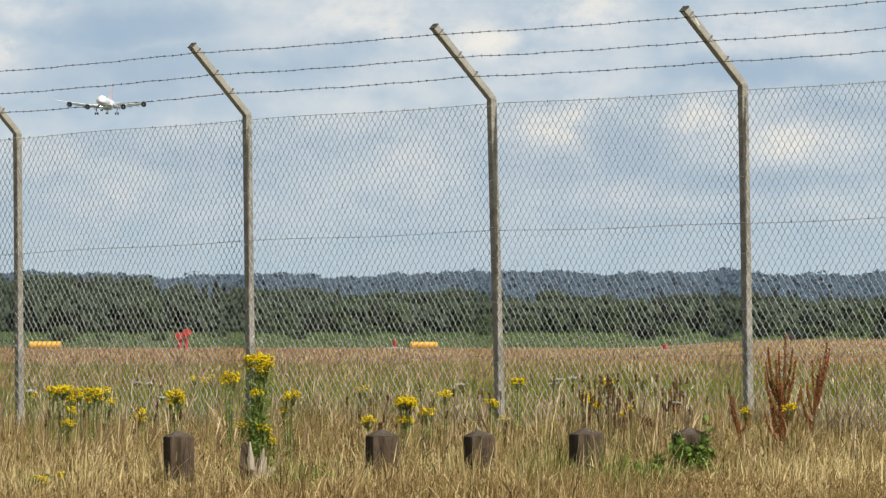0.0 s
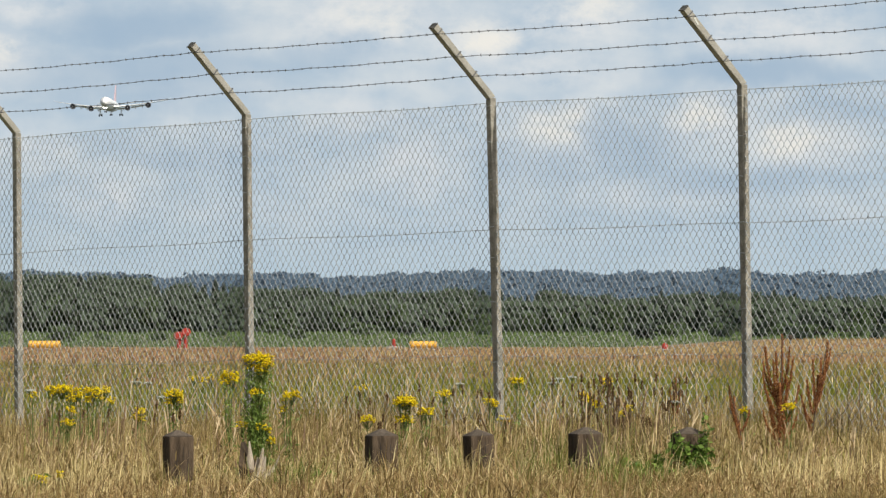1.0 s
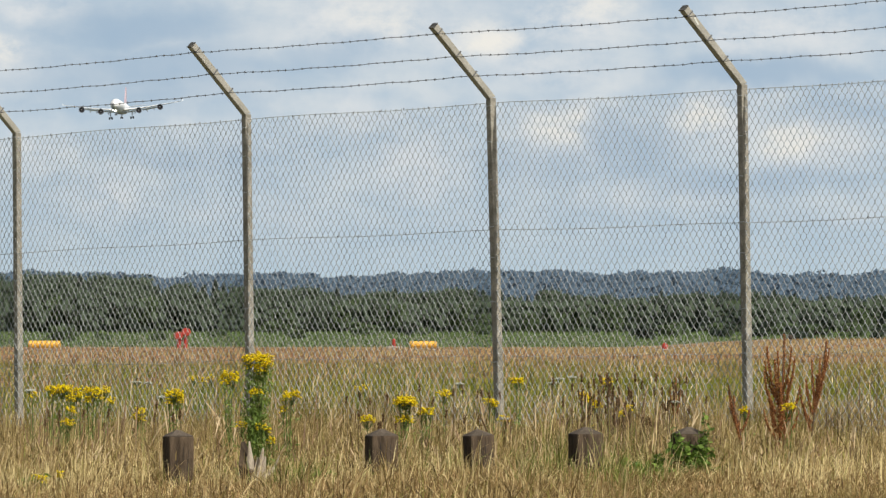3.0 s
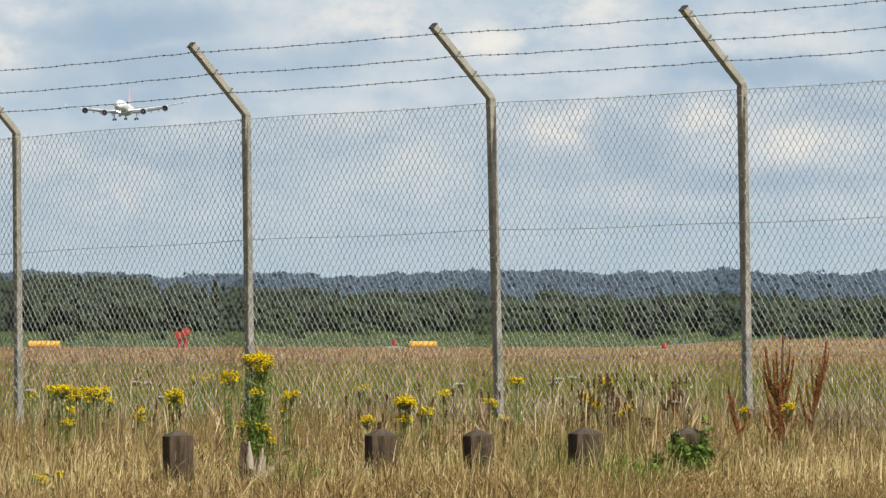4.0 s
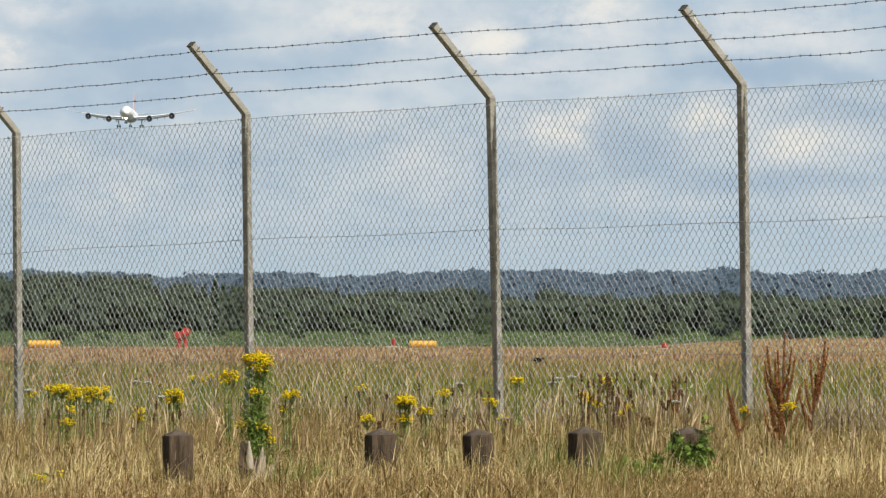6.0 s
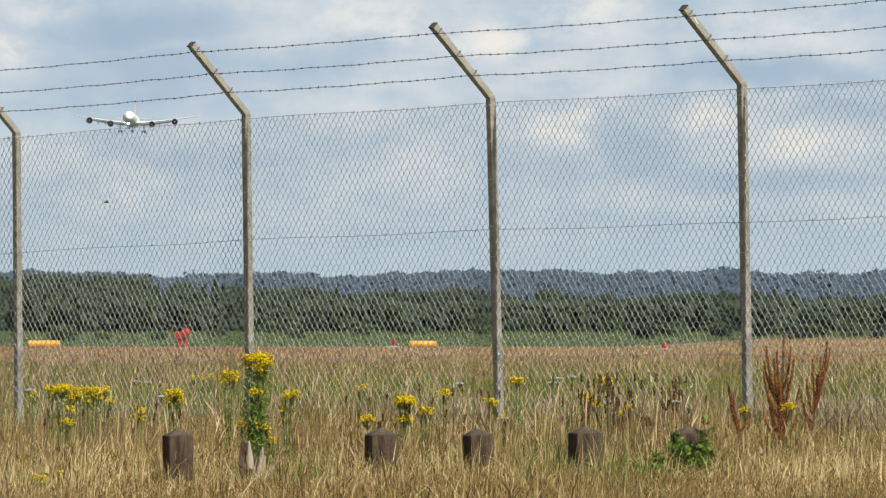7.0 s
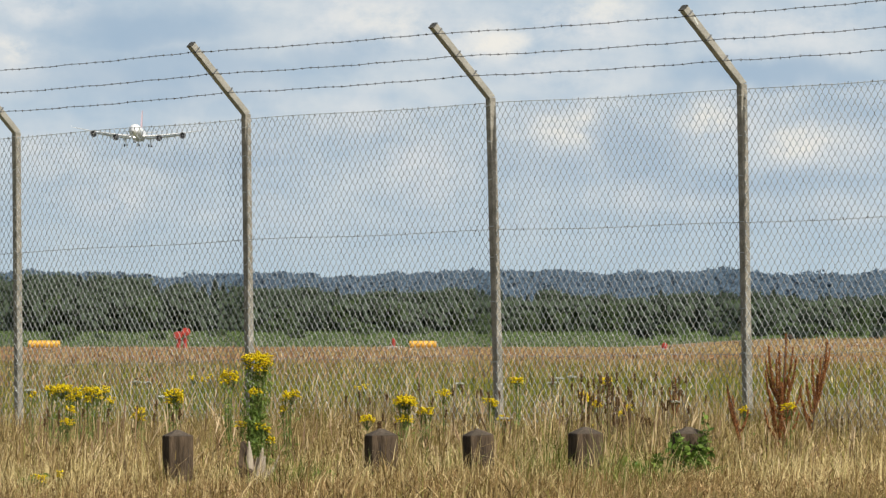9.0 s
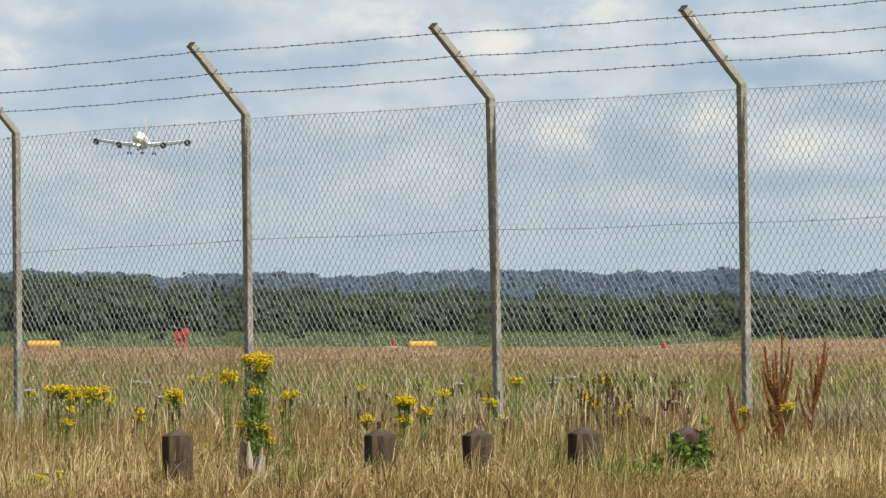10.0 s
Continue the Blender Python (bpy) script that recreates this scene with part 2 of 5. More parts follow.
def sky_material():
    """Broken cumulus over pale blue, metres on the backdrop."""
    m = bpy.data.materials.new("clouded_sky")
    m.use_nodes = True
    nodes, links = m.node_tree.nodes, m.node_tree.links
    nodes.remove(nodes["Principled BSDF"])
    out = nodes["Material Output"]
    tc = nodes.new("ShaderNodeTexCoord")
    warp = noise_node(nodes, links, 0.022, 4, rough=0.6)
    off = nodes.new("ShaderNodeVectorMath")
    off.operation = "MULTIPLY_ADD"
    links.new(warp.outputs["Color"], off.inputs[0])
    off.inputs[1].default_value = (40, 0, 26)
    off.inputs[2].default_value = (-20, 0, -13)
    pos = nodes.new("ShaderNodeVectorMath")
    links.new(tc.outputs["Object"], pos.inputs[0])
    links.new(off.outputs[0], pos.inputs[1])
    sep = nodes.new("ShaderNodeSeparateXYZ")
    links.new(tc.outputs["Object"], sep.inputs[0])
    grad = nodes.new("ShaderNodeMapRange")
    grad.inputs["From Min"].default_value, grad.inputs["From Max"].default_value = 20, 200
    links.new(sep.outputs["Z"], grad.inputs["Value"])
    blue = ramp(nodes, [(0.0, (0.47, 0.59, 0.68)), (0.35, (0.43, 0.55, 0.66)), (1.0, (0.37, 0.50, 0.63))])
    links.new(grad.outputs[0], blue.inputs[0])

    def puffs(rows):
        total = None
        for x, z, rx, rz, amount in rows:
            d = nodes.new("ShaderNodeVectorMath")
            d.operation = "MULTIPLY_ADD"
            links.new(pos.outputs[0], d.inputs[0])
            d.inputs[1].default_value = (1 / rx, 0, 1 / rz)
            d.inputs[2].default_value = (-x / rx, 0, -z / rz)
            ln = nodes.new("ShaderNodeVectorMath")
            ln.operation = "LENGTH"
            links.new(d.outputs[0], ln.inputs[0])
            mr = nodes.new("ShaderNodeMapRange")
            mr.interpolation_type = "SMOOTHSTEP"
            mr.inputs["From Min"].default_value, mr.inputs["From Max"].default_value = 1.25, 0.2
            mr.inputs["To Max"].default_value = amount
            links.new(ln.outputs["Value"], mr.inputs["Value"])
            if total is None:
                total = mr.outputs[0]
            else:
                ad = nodes.new("ShaderNodeMath")
                ad.operation = "MAXIMUM"
                links.new(total, ad.inputs[0])
                links.new(mr.outputs[0], ad.inputs[1])
                total = ad.outputs[0]
        return total

    # thin cloud all over
    veil = noise_node(nodes, links, 0.012, 6, stretch=(1, 1, 2.1), rough=0.6)
    vr = ramp(nodes, [(0.30, (0, 0, 0)), (0.60, (1, 1, 1))])
    links.new(veil.outputs[0], vr.inputs[0])
    streak = noise_node(nodes, links, 0.03, 5, stretch=(0.8, 1, 1.7), rough=0.55)
    sr = ramp(nodes, [(0.35, (0.62, 0.62, 0.62)), (0.7, (1, 1, 1))])
    links.new(streak.outputs[0], sr.inputs[0])
    veil_amount = mixed(nodes, links, "MULTIPLY", 1.0, vr.outputs[0], sr.outputs[0])
    thin = ramp(nodes, [(0.0, (0.50, 0.61, 0.69)), (0.22, (0.56, 0.65, 0.715)), (0.6, (0.66, 0.71, 0.74))])
    links.new(grad.outputs[0], thin.inputs[0])
    sky = mixed(nodes, links, "MIX", veil_amount, blue.outputs[0], thin.outputs[0])
    heaps = puffs([(-45, 178, 60, 26, 0.9), (25, 168, 42, 22, 0.9), (80, 180, 55, 20, 0.9), (200, 172, 70, 24, 0.85), (70, 150, 60, 18, 0.7),
                   (75, 118, 36, 18, 0.8), (165, 122, 38, 20, 0.9), (215, 106, 42, 20, 0.9), (-10, 95, 36, 22, 0.7), (-50, 125, 28, 20, 0.6),
                   (-195, 75, 34, 20, 0.65), (-235, 103, 26, 18, 0.7), (-255, 160, 26, 20, 0.9), (-240, 187, 40, 10, 0.8), (120, 74, 60, 14, 0.5),
                   (-120, 66, 70, 10, 0.3), (20, 62, 70, 8, 0.3), (230, 66, 50, 10, 0.3), (-110, 110, 30, 14, 0.4)])
    lump = noise_node(nodes, links, 0.05, 6, stretch=(1, 1, 1.5), rough=0.65)
    lr = ramp(nodes, [(0.35, (0.2, 0.2, 0.2)), (0.62, (1, 1, 1))])
    links.new(lump.outputs[0], lr.inputs[0])
    heap_amount = mixed(nodes, links, "MULTIPLY", 1.0, heaps, lr.outputs[0])
    sky = mixed(nodes, links, "MIX", heap_amount, sky, (0.73, 0.755, 0.77))
    bright = puffs([(28, 170, 24, 13, 1), (75, 117, 20, 12, 0.8), (156, 124, 22, 12, 1), (208, 108, 24, 11, 1), (-258, 162, 14, 12, 1), (95, 190, 30, 8, 0.7), (-38, 180, 30, 14, 0.6)])
    bright_amount = mixed(nodes, links, "MULTIPLY", 1.0, bright, lr.outputs[0])
    sky = mixed(nodes, links, "MIX", bright_amount, sky, (0.86, 0.84, 0.78))
    shade = puffs([(-175, 176, 70, 16, 0.85), (-170, 150, 95, 26, 0.7), (190, 149, 75, 13, 0.85), (112, 104, 34, 24, 0.7), (-70, 160, 40, 12, 0.5), (60, 95, 50, 16, 0.4), (-150, 100, 60, 12, 0.5), (180, 85, 70, 10, 0.5), (240, 128, 40, 12, 0.5)])
    sky = mixed(nodes, links, "MIX", shade, sky, (0.36, 0.48, 0.61))
    em = nodes.new("ShaderNodeEmission")
    links.new(sky, em.inputs[0])
    links.new(em.outputs[0], out.inputs[0])
    return m


# ---- building helpers ----
def spot(mrad, d):
    """East-west place of what lies at that bearing, in thousandths, d metres out."""
    return mrad * d / 1000.0


def link_mesh(name, mesh, material, parent=None, label=""):
    if material is not None and not mesh.materials:
        mesh.materials.append(material)
    ob = new(name, mesh)
    if parent is not None:
        ob.parent = parent
    if label:
        tagged(ob, label)
    return ob


def part(name, bm, material, parent=None, label="", smooth=False):
    mesh = bpy.data.meshes.new(name)
    bm.to_mesh(mesh)
    bm.free()
    if smooth:
        mesh.shade_smooth()
    return link_mesh(name, mesh, material, parent, label)


def raw_mesh(name, verts, faces):
    """A mesh from arrays; faces all have the same number of corners."""
    verts, faces = np.asarray(verts, dtype=np.float32), np.asarray(faces, dtype=np.int32)
    mesh = bpy.data.meshes.new(name)
    n, k = faces.shape
    mesh.vertices.add(len(verts))
    mesh.vertices.foreach_set("co", verts.ravel())
    mesh.loops.add(n * k)
    mesh.loops.foreach_set("vertex_index", faces.ravel())
    mesh.polygons.add(n)
    mesh.polygons.foreach_set("loop_start", np.arange(0, n * k, k, dtype=np.int32))
    mesh.update(calc_edges=True)
    mesh.validate()
    return mesh


def thing(name, x=0, y=0, z=0, label="", category="", group="", turn=0.0):
    ob = new(name)
    ob.empty_display_size = 0.1
    ob.matrix_basis = pose(x, y, z, 0, 0, turn)
    return tagged(ob, label, category, group)


def ribbons(name, pts, half, side):
    """Flat strips: pts (n, k, 3), half widths (n, k), side directions (n, 3)."""
    n, k, _ = pts.shape
    a = pts - side[:, None, :] * half[:, :, None]
    b = pts + side[:, None, :] * half[:, :, None]
    v = np.stack([a, b], axis=2).reshape(-1, 3)
    i = np.arange(n)[:, None] * (2 * k) + np.arange(k - 1)[None, :] * 2
    f = np.stack([i, i + 1, i + 3, i + 2], axis=-1).reshape(-1, 4)
    return raw_mesh(name, v, f)


def tubes(name, lines, radius, sides=4, across=None):
    """Round wires along polylines (list of (k, 3) arrays); across fixes how the section is turned."""
    vs, fs, base = [], [], 0
    ang = np.arange(sides) * 2 * math.pi / sides
    for p in lines:
        p = np.asarray(p, dtype=float)
        k = len(p)
        rad = radius if np.ndim(radius) == 0 else np.interp(np.linspace(0, 1, k), np.linspace(0, 1, len(radius)), radius)
        d = np.gradient(p, axis=0)
        d /= np.linalg.norm(d, axis=1)[:, None] + 1e-9
        ref = np.where(np.abs(d[:, 2:3]) > 0.9, np.array([[1.0, 0, 0]]), np.array([[0, 0, 1.0]]))
        u = np.cross(d, ref if across is None else np.array([across]))
        u /= np.linalg.norm(u, axis=1)[:, None] + 1e-9
        w = np.cross(d, u)
        ring = u[:, None, :] * np.cos(ang)[None, :, None] + w[:, None, :] * np.sin(ang)[None, :, None]
        r = np.full(k, rad) if np.ndim(rad) == 0 else rad
        vs.append((p[:, None, :] + ring * r[:, None, None]).reshape(-1, 3))
        i = base + np.arange(k - 1)[:, None] * sides + np.arange(sides)[None, :]
        j = base + np.arange(k - 1)[:, None] * sides + (np.arange(sides)[None, :] + 1) % sides
        fs.append(np.stack([i, j, j + sides, i + sides], axis=-1).reshape(-1, 4))
        base += k * sides
    return raw_mesh(name, np.concatenate(vs), np.concatenate(fs))


OCTA_V = np.array([(1, 0, 0), (-1, 0, 0), (0, 1, 0), (0, -1, 0), (0, 0, 1), (0, 0, -1)], dtype=float)
OCTA_F = np.array([(0, 2, 4), (2, 1, 4), (1, 3, 4), (3, 0, 4), (2, 0, 5), (1, 2, 5), (3, 1, 5), (0, 3, 5)])


def grains(name, pts, size, rng):
    """Small seeds or florets: one eight-sided grain at each point; size (n, 3)."""
    n = len(pts)
    jig = 1 + rng.uniform(-0.25, 0.25, (n, 6, 1))
    v = pts[:, None, :] + OCTA_V[None] * size[:, None, :] * jig
    f = OCTA_F[None] + np.arange(n)[:, None, None] * 6
    return raw_mesh(name, v.reshape(-1, 3), f.reshape(-1, 3))


def sprays(name, pts, size, rng, flat=0.0, slim=0.55, upright=0.0):
    """Leaf clumps: a bent four-cornered leaf at each point, turned at random. flat pulls them level."""
    n = len(pts)
    a = rng.normal(size=(n, 3))
    a[:, 2] = a[:, 2] * (1 - flat) + upright
    a /= np.linalg.norm(a, axis=1)[:, None]
    b = rng.normal(size=(n, 3))
    b[:, 2] *= 1 - flat
    b -= a * (a * b).sum(1)[:, None]
    b /= np.linalg.norm(b, axis=1)[:, None] + 1e-9
    s = size[:, None]
    v = np.stack([pts - a * s, pts + b * s * slim, pts + a * s, pts - b * s * slim], axis=1).reshape(-1, 3)
    f = np.arange(n * 4).reshape(-1, 4)
    return raw_mesh(name, v, f)


def unit_lump():
    """A ball of 32 faces."""
    v, f = [tuple(q) for q in OCTA_V], [tuple(t) for t in OCTA_F]
    for _ in range(1):
        mid, out = {}, []
        for a, b, c in f:
            m = []
            for i, j in ((a, b), (b, c), (c, a)):
                key = (min(i, j), max(i, j))
                if key not in mid:
                    q = (np.array(v[i]) + np.array(v[j])) / 2
                    mid[key] = len(v)
                    v.append(tuple(q / np.linalg.norm(q)))
                m.append(mid[key])
            out += [(a, m[0], m[2]), (m[0], b, m[1]), (m[2], m[1], c), (m[0], m[1], m[2])]
        f = out
    return np.array(v), np.array(f)


LUMP_V, LUMP_F = unit_lump()


def lumps_mesh(name, pts, size, rng, rough=0.18, ball=None):
    """Rounded masses of foliage, uneven, at each point; size (n, 3)."""
    bv, bf = ball or (LUMP_V, LUMP_F)
    n, k = len(pts), len(bv)
    jig = 1 + rng.uniform(-rough, rough, (n, k, 1))
    v = pts[:, None, :] + bv[None] * size[:, None, :] * jig
    f = bf[None] + np.arange(n)[:, None, None] * k
    mesh = raw_mesh(name, v.reshape(-1, 3), f.reshape(-1, 3))
    mesh.shade_smooth()
    return mesh


def box_bm(bm, cx, cy, cz, sx, sy, sz, bevel=0.0):
    r = bmesh.ops.create_cube(bm, size=1.0, matrix=Matrix.Translation((cx, cy, cz)) @ Matrix.Diagonal((sx, sy, sz, 1)))
    if bevel:
        es = list({e for v in r["verts"] for e in v.link_edges})
        bmesh.ops.bevel(bm, geom=es, offset=bevel, segments=2, affect="EDGES", profile=0.6)


def loft(bm, rings, close=True):
    """Skin a row of rings of points with equal counts."""
    rows = [[bm.verts.new(p) for p in ring] for ring in rings]
    n = len(rows[0])
    for a, b in zip(rows, rows[1:]):
        for i in range(n):
            bm.faces.new((a[i], a[(i + 1) % n], b[(i + 1) % n], b[i]))
    if close:
        bm.faces.new(rows[0][::-1])
        bm.faces.new(rows[-1])
    bmesh.ops.recalc_face_normals(bm, faces=bm.faces[:])


def disc(cx, cy, cz, rx, rz, n=24, axis="y"):
    out = []
    for i in range(n):
        a = 2 * math.pi * i / n
        if axis == "y":
            out.append((cx + rx * math.cos(a), cy, cz + rz * math.sin(a)))
        elif axis == "x":
            out.append((cx, cy + rx * math.cos(a), cz + rz * math.sin(a)))
        else:
            out.append((cx + rx * math.cos(a), cy + rz * math.sin(a), cz))
    return out


# ---- ground ----
def smooth(a, b, v):
    t = np.clip((v - a) / (b - a), 0, 1)
    return t * t * (3 - 2 * t)


def ground_z(x, y):
    x, y = np.asarray(x, dtype=float), np.asarray(y, dtype=float)
    near = -0.005 * np.clip(x - 1.5, -6, 6) ** 2 * (1 - smooth(60, 140, y))
    bumps = 0.012 * np.sin(x * 2.3 + y * 0.7) * np.sin(y * 1.1 - x * 0.6) * (1 - smooth(80, 140, y))
    z = near + bumps
    z = z - 0.85 * (1 - smooth(14, 29, y))
    z = z - 0.36 * smooth(80, 350, y)
    z = z + 0.36 * smooth(8, 15, x) * smooth(250, 330, y) * (1 - smooth(370, 480, y))
    z = z - 4.2 * smooth(360, 800, y) + 3.7 * smooth(850, 1500, y)
    z = z - 2.5 * smooth(1900, 2800, y)
    z = z + hill_z(x, y)
    return z


def hill_z(x, y):
    ridge = 23.2 + 0.9 * np.sin(x * 0.021 + 0.6) + 0.9 * np.sin(x * 0.053 + 0.4) + 1.2 * smooth(20, 200, x)
    return ridge * smooth(3300, 4350, y)


def build_ground():
    ys = np.concatenate([np.linspace(-60, 28, 12), np.linspace(29, 60, 63), np.linspace(62, 140, 40), np.linspace(145, 500, 60), np.linspace(520, 4700, 90)])
    u = np.linspace(-1, 1, 97)
    u = np.sign(u) * np.abs(u) ** 1.6
    xs = u[None, :] * np.maximum(40, 0.42 * np.abs(ys) + 20)[:, None]
    yy = np.repeat(ys[:, None], 97, axis=1)
    zz = ground_z(xs, yy)
    v = np.stack([xs, yy, zz], axis=-1).reshape(-1, 3)
    i = np.arange(len(ys) - 1)[:, None] * 97 + np.arange(96)[None, :]
    f = np.stack([i, i + 1, i + 98, i + 97], axis=-1).reshape(-1, 4)
    mesh = raw_mesh("ground", v, f)
    mesh.shade_smooth()
    tagged(link_mesh("ground", mesh, ground_material()), "dry summer turf of the airfield and verge", "ground", kind="structure")


build_ground()

# ---- sky backdrop ----
bm = bmesh.new()
bmesh.ops.create_grid(bm, x_segments=2, y_segments=2, size=0.5, matrix=pose(0, 0, 150, 90) @ Matrix.Diagonal((1600, 520, 1, 1)))
sky_backdrop = part("backdrop_sky", bm, sky_material())
sky_backdrop.location = (0, 4900, 0)
tagged(sky_backdrop, "pale blue summer sky with broken white cumulus", "sky", kind="structure")

# ---- woods ----
rng = np.random.default_rng(7)


def crown_points(rng, n, height, width, low, lumps):
    pts = []
    for _ in range(lumps):
        t = rng.uniform(low, 0.9)
        r = width * 0.5 * (0.35 + 0.65 * math.sin(math.pi * min(1, max(0.05, (t - low) / (1 - low) * 0.8 + 0.15))))
        a = rng.uniform(0, 2 * math.pi)
        c = np.array([math.cos(a) * r * 0.62, math.sin(a) * r * 0.62, t * height])
        k = n // lumps
        q = rng.normal(size=(k, 3))
        q /= np.linalg.norm(q, axis=1)[:, None]
        q *= rng.uniform(0.3, 1.0, (k, 1)) * np.array([width * 0.25, width * 0.25, height * 0.12])
        pts.append(c + q)
    return np.concatenate(pts)


def tree(name, rng, height, width, low, leaf, material, label, lumps=90, leaves=2430):
    ob = thing(name, label=label, category="tree", group="woodland edge")
    lines = [np.array([(0, 0, -0.6), (0.05, 0.02, height * 0.3), (0.1, -0.05, height * 0.62), (0.05, 0, height * 0.92)])]
    mesh = tubes("trunk", lines, (width * 0.045, width * 0.035, width * 0.02, 0.02), 7)
    link_mesh("trunk", mesh, M_BARK, ob)
    limbs = []
    for i in range(7):
        a, t = rng.uniform(0, 6.28), rng.uniform(low, 0.75)
        e = np.array([math.cos(a) * width * 0.33, math.sin(a) * width * 0.33, height * (t + 0.14)])
        b = np.array([0.05, 0, height * t])
        limbs.append(np.stack([b, (b + e) / 2 + (0, 0, 0.1), e]))
    tagged(link_mesh("limb", tubes("limb", limbs, (width * 0.018, width * 0.012, 0.01), 5), M_BARK, ob), kind="stuff")
    pts = crown_points(rng, leaves, height, width, low, lumps)
    core = pts[::12] * (0.74, 0.74, 0.93)
    n = len(core)
    girth = rng.uniform(0.09, 0.14, n) * width
    crown = link_mesh("crown", lumps_mesh("crown", core, np.stack([girth, girth, girth * rng.uniform(0.9, 1.5, n)], axis=1), rng, 0.25, (OCTA_V, OCTA_F)), material, ob)
    tagged(link_mesh("leaf", sprays("leaf", pts, rng.uniform(leaf * 0.4, leaf * 0.9, len(pts)), rng, 0.15, 0.85), material, crown), kind="stuff")
    return ob


def pine(name, rng, height, width, material, label):
    ob = thing(name, label=label, category="tree", group="woodland edge")
    link_mesh("trunk", tubes("trunk", [np.array([(0, 0, -0.6), (0, 0, height * 0.5), (0.03, 0, height)])], (width * 0.05, width * 0.035, 0.02), 6), M_BARK, ob)
    n = 1300
    t = rng.uniform(0.08, 1.0, n) ** 0.85
    tier = 0.72 + 0.28 * np.abs(np.sin(t * 22))
    r = width * 0.5 * (1 - t) ** 0.8 * tier * rng.uniform(0.45, 1.0, n) + 0.05
    a = rng.uniform(0, 6.28, n)
    pts = np.stack([r * np.cos(a), r * np.sin(a), height * t], axis=1)
    q = pts[::4]
    link_mesh("crown", lumps_mesh("crown", q * (0.62, 0.62, 0.94), np.stack([0.18 + 0.26 * (1 - t[::4])] * 2 + [np.full(len(q), height * 0.05)], axis=1), rng, 0.2, (OCTA_V, OCTA_F)), material, ob)
    tagged(link_mesh("needles", sprays("needles", pts, rng.uniform(0.18, 0.36, n), rng, 0.2, 0.7), material, ob), kind="stuff")
    return ob


def plant_trees():
    pick = np.random.default_rng(11)
    protos = [tree("broadleaf_tree", pick, 9.0, 6.2, 0.12, 0.42, M_TREE, "dark green broadleaf tree in the wood's edge"),
              tree("broadleaf_tree", pick, 8.2, 5.4, 0.10, 0.42, M_TREE, "dark green broadleaf tree in the wood's edge"),
              pine("pine_tree", pick, 8.7, 4.2, M_PINE, "dark pointed conifer in the wood"),
              pine("pine_tree", pick, 7.9, 3.6, M_PINE, "dark pointed conifer in the wood"),
              tree("broadleaf_tree", pick, 7.4, 6.0, 0.08, 0.45, M_TREELIGHT, "lighter green broadleaf tree at the wood's edge"),
              tree("broadleaf_tree", pick, 8.0, 6.4, 0.06, 0.42, M_TREEDARK, "very dark green broadleaf tree at the wood's edge")]
    used = set()

    def put(k, x, y, s):
        z = float(ground_z(x, y)) - 0.1
        m = pose(x, y, z, 0, 0, pick.uniform(0, 360))
        if k not in used:
            used.add(k)
            ob = protos[k]
            ob.matrix_basis = m
        else:
            ob = copy_thing(protos[k], m)
        ob.scale = (s * pick.uniform(0.9, 1.15), s * pick.uniform(0.9, 1.15), s)

    # back rows first, tall; then the front row
    for row, (y, step, lo, hi) in enumerate([(1660, 3.3, 0.84, 1.0), (1600, 3.6, 0.78, 0.95), (1545, 4.2, 0.66, 0.86), (1500, 5.0, 0.5, 0.75)]):
        x = -98.0
        while x < 98:
            tall = 1.0 + 0.34 * float(smooth(-22, -76, x)) - 0.08 * float(smooth(-20, 30, x)) + 0.05 * math.sin(x * 0.13 + row)
            kinds = [0, 1, 2, 0, 1, 3] if row < 2 else [0, 1, 4, 0, 4]
            kind = 5 if x > 50 and pick.uniform() < 0.55 or abs(x - 44) < 5 and row > 1 else int(pick.choice(kinds))
            put(kind, x, y + pick.uniform(-18, 18), pick.uniform(lo, hi) * tall * 1.07)
            x += step * pick.uniform(0.75, 1.3)


plant_trees()


def bush(rng, w, h, material, label):
    ob = thing("bush", label=label, category="bush", group="bushes on the far meadow")
    lines = []
    for i in range(6):
        a = rng.uniform(0, 6.28)
        lines.append(np.array([(0, 0, -0.2), (math.cos(a) * w * 0.15, math.sin(a) * w * 0.15, h * 0.4), (math.cos(a) * w * 0.3, math.sin(a) * w * 0.3, h * 0.75)]))
    link_mesh("stem", tubes("stem", lines, (0.06, 0.04, 0.015), 5), M_BARK, ob)
    pts = crown_points(rng, 520, h, w, 0.1, 10)
    pts[:, 2] = np.maximum(pts[:, 2], 0.02)
    link_mesh("crown", sprays("crown", pts, rng.uniform(0.18, 0.4, len(pts)), rng, 0.2), material, ob)
    return ob


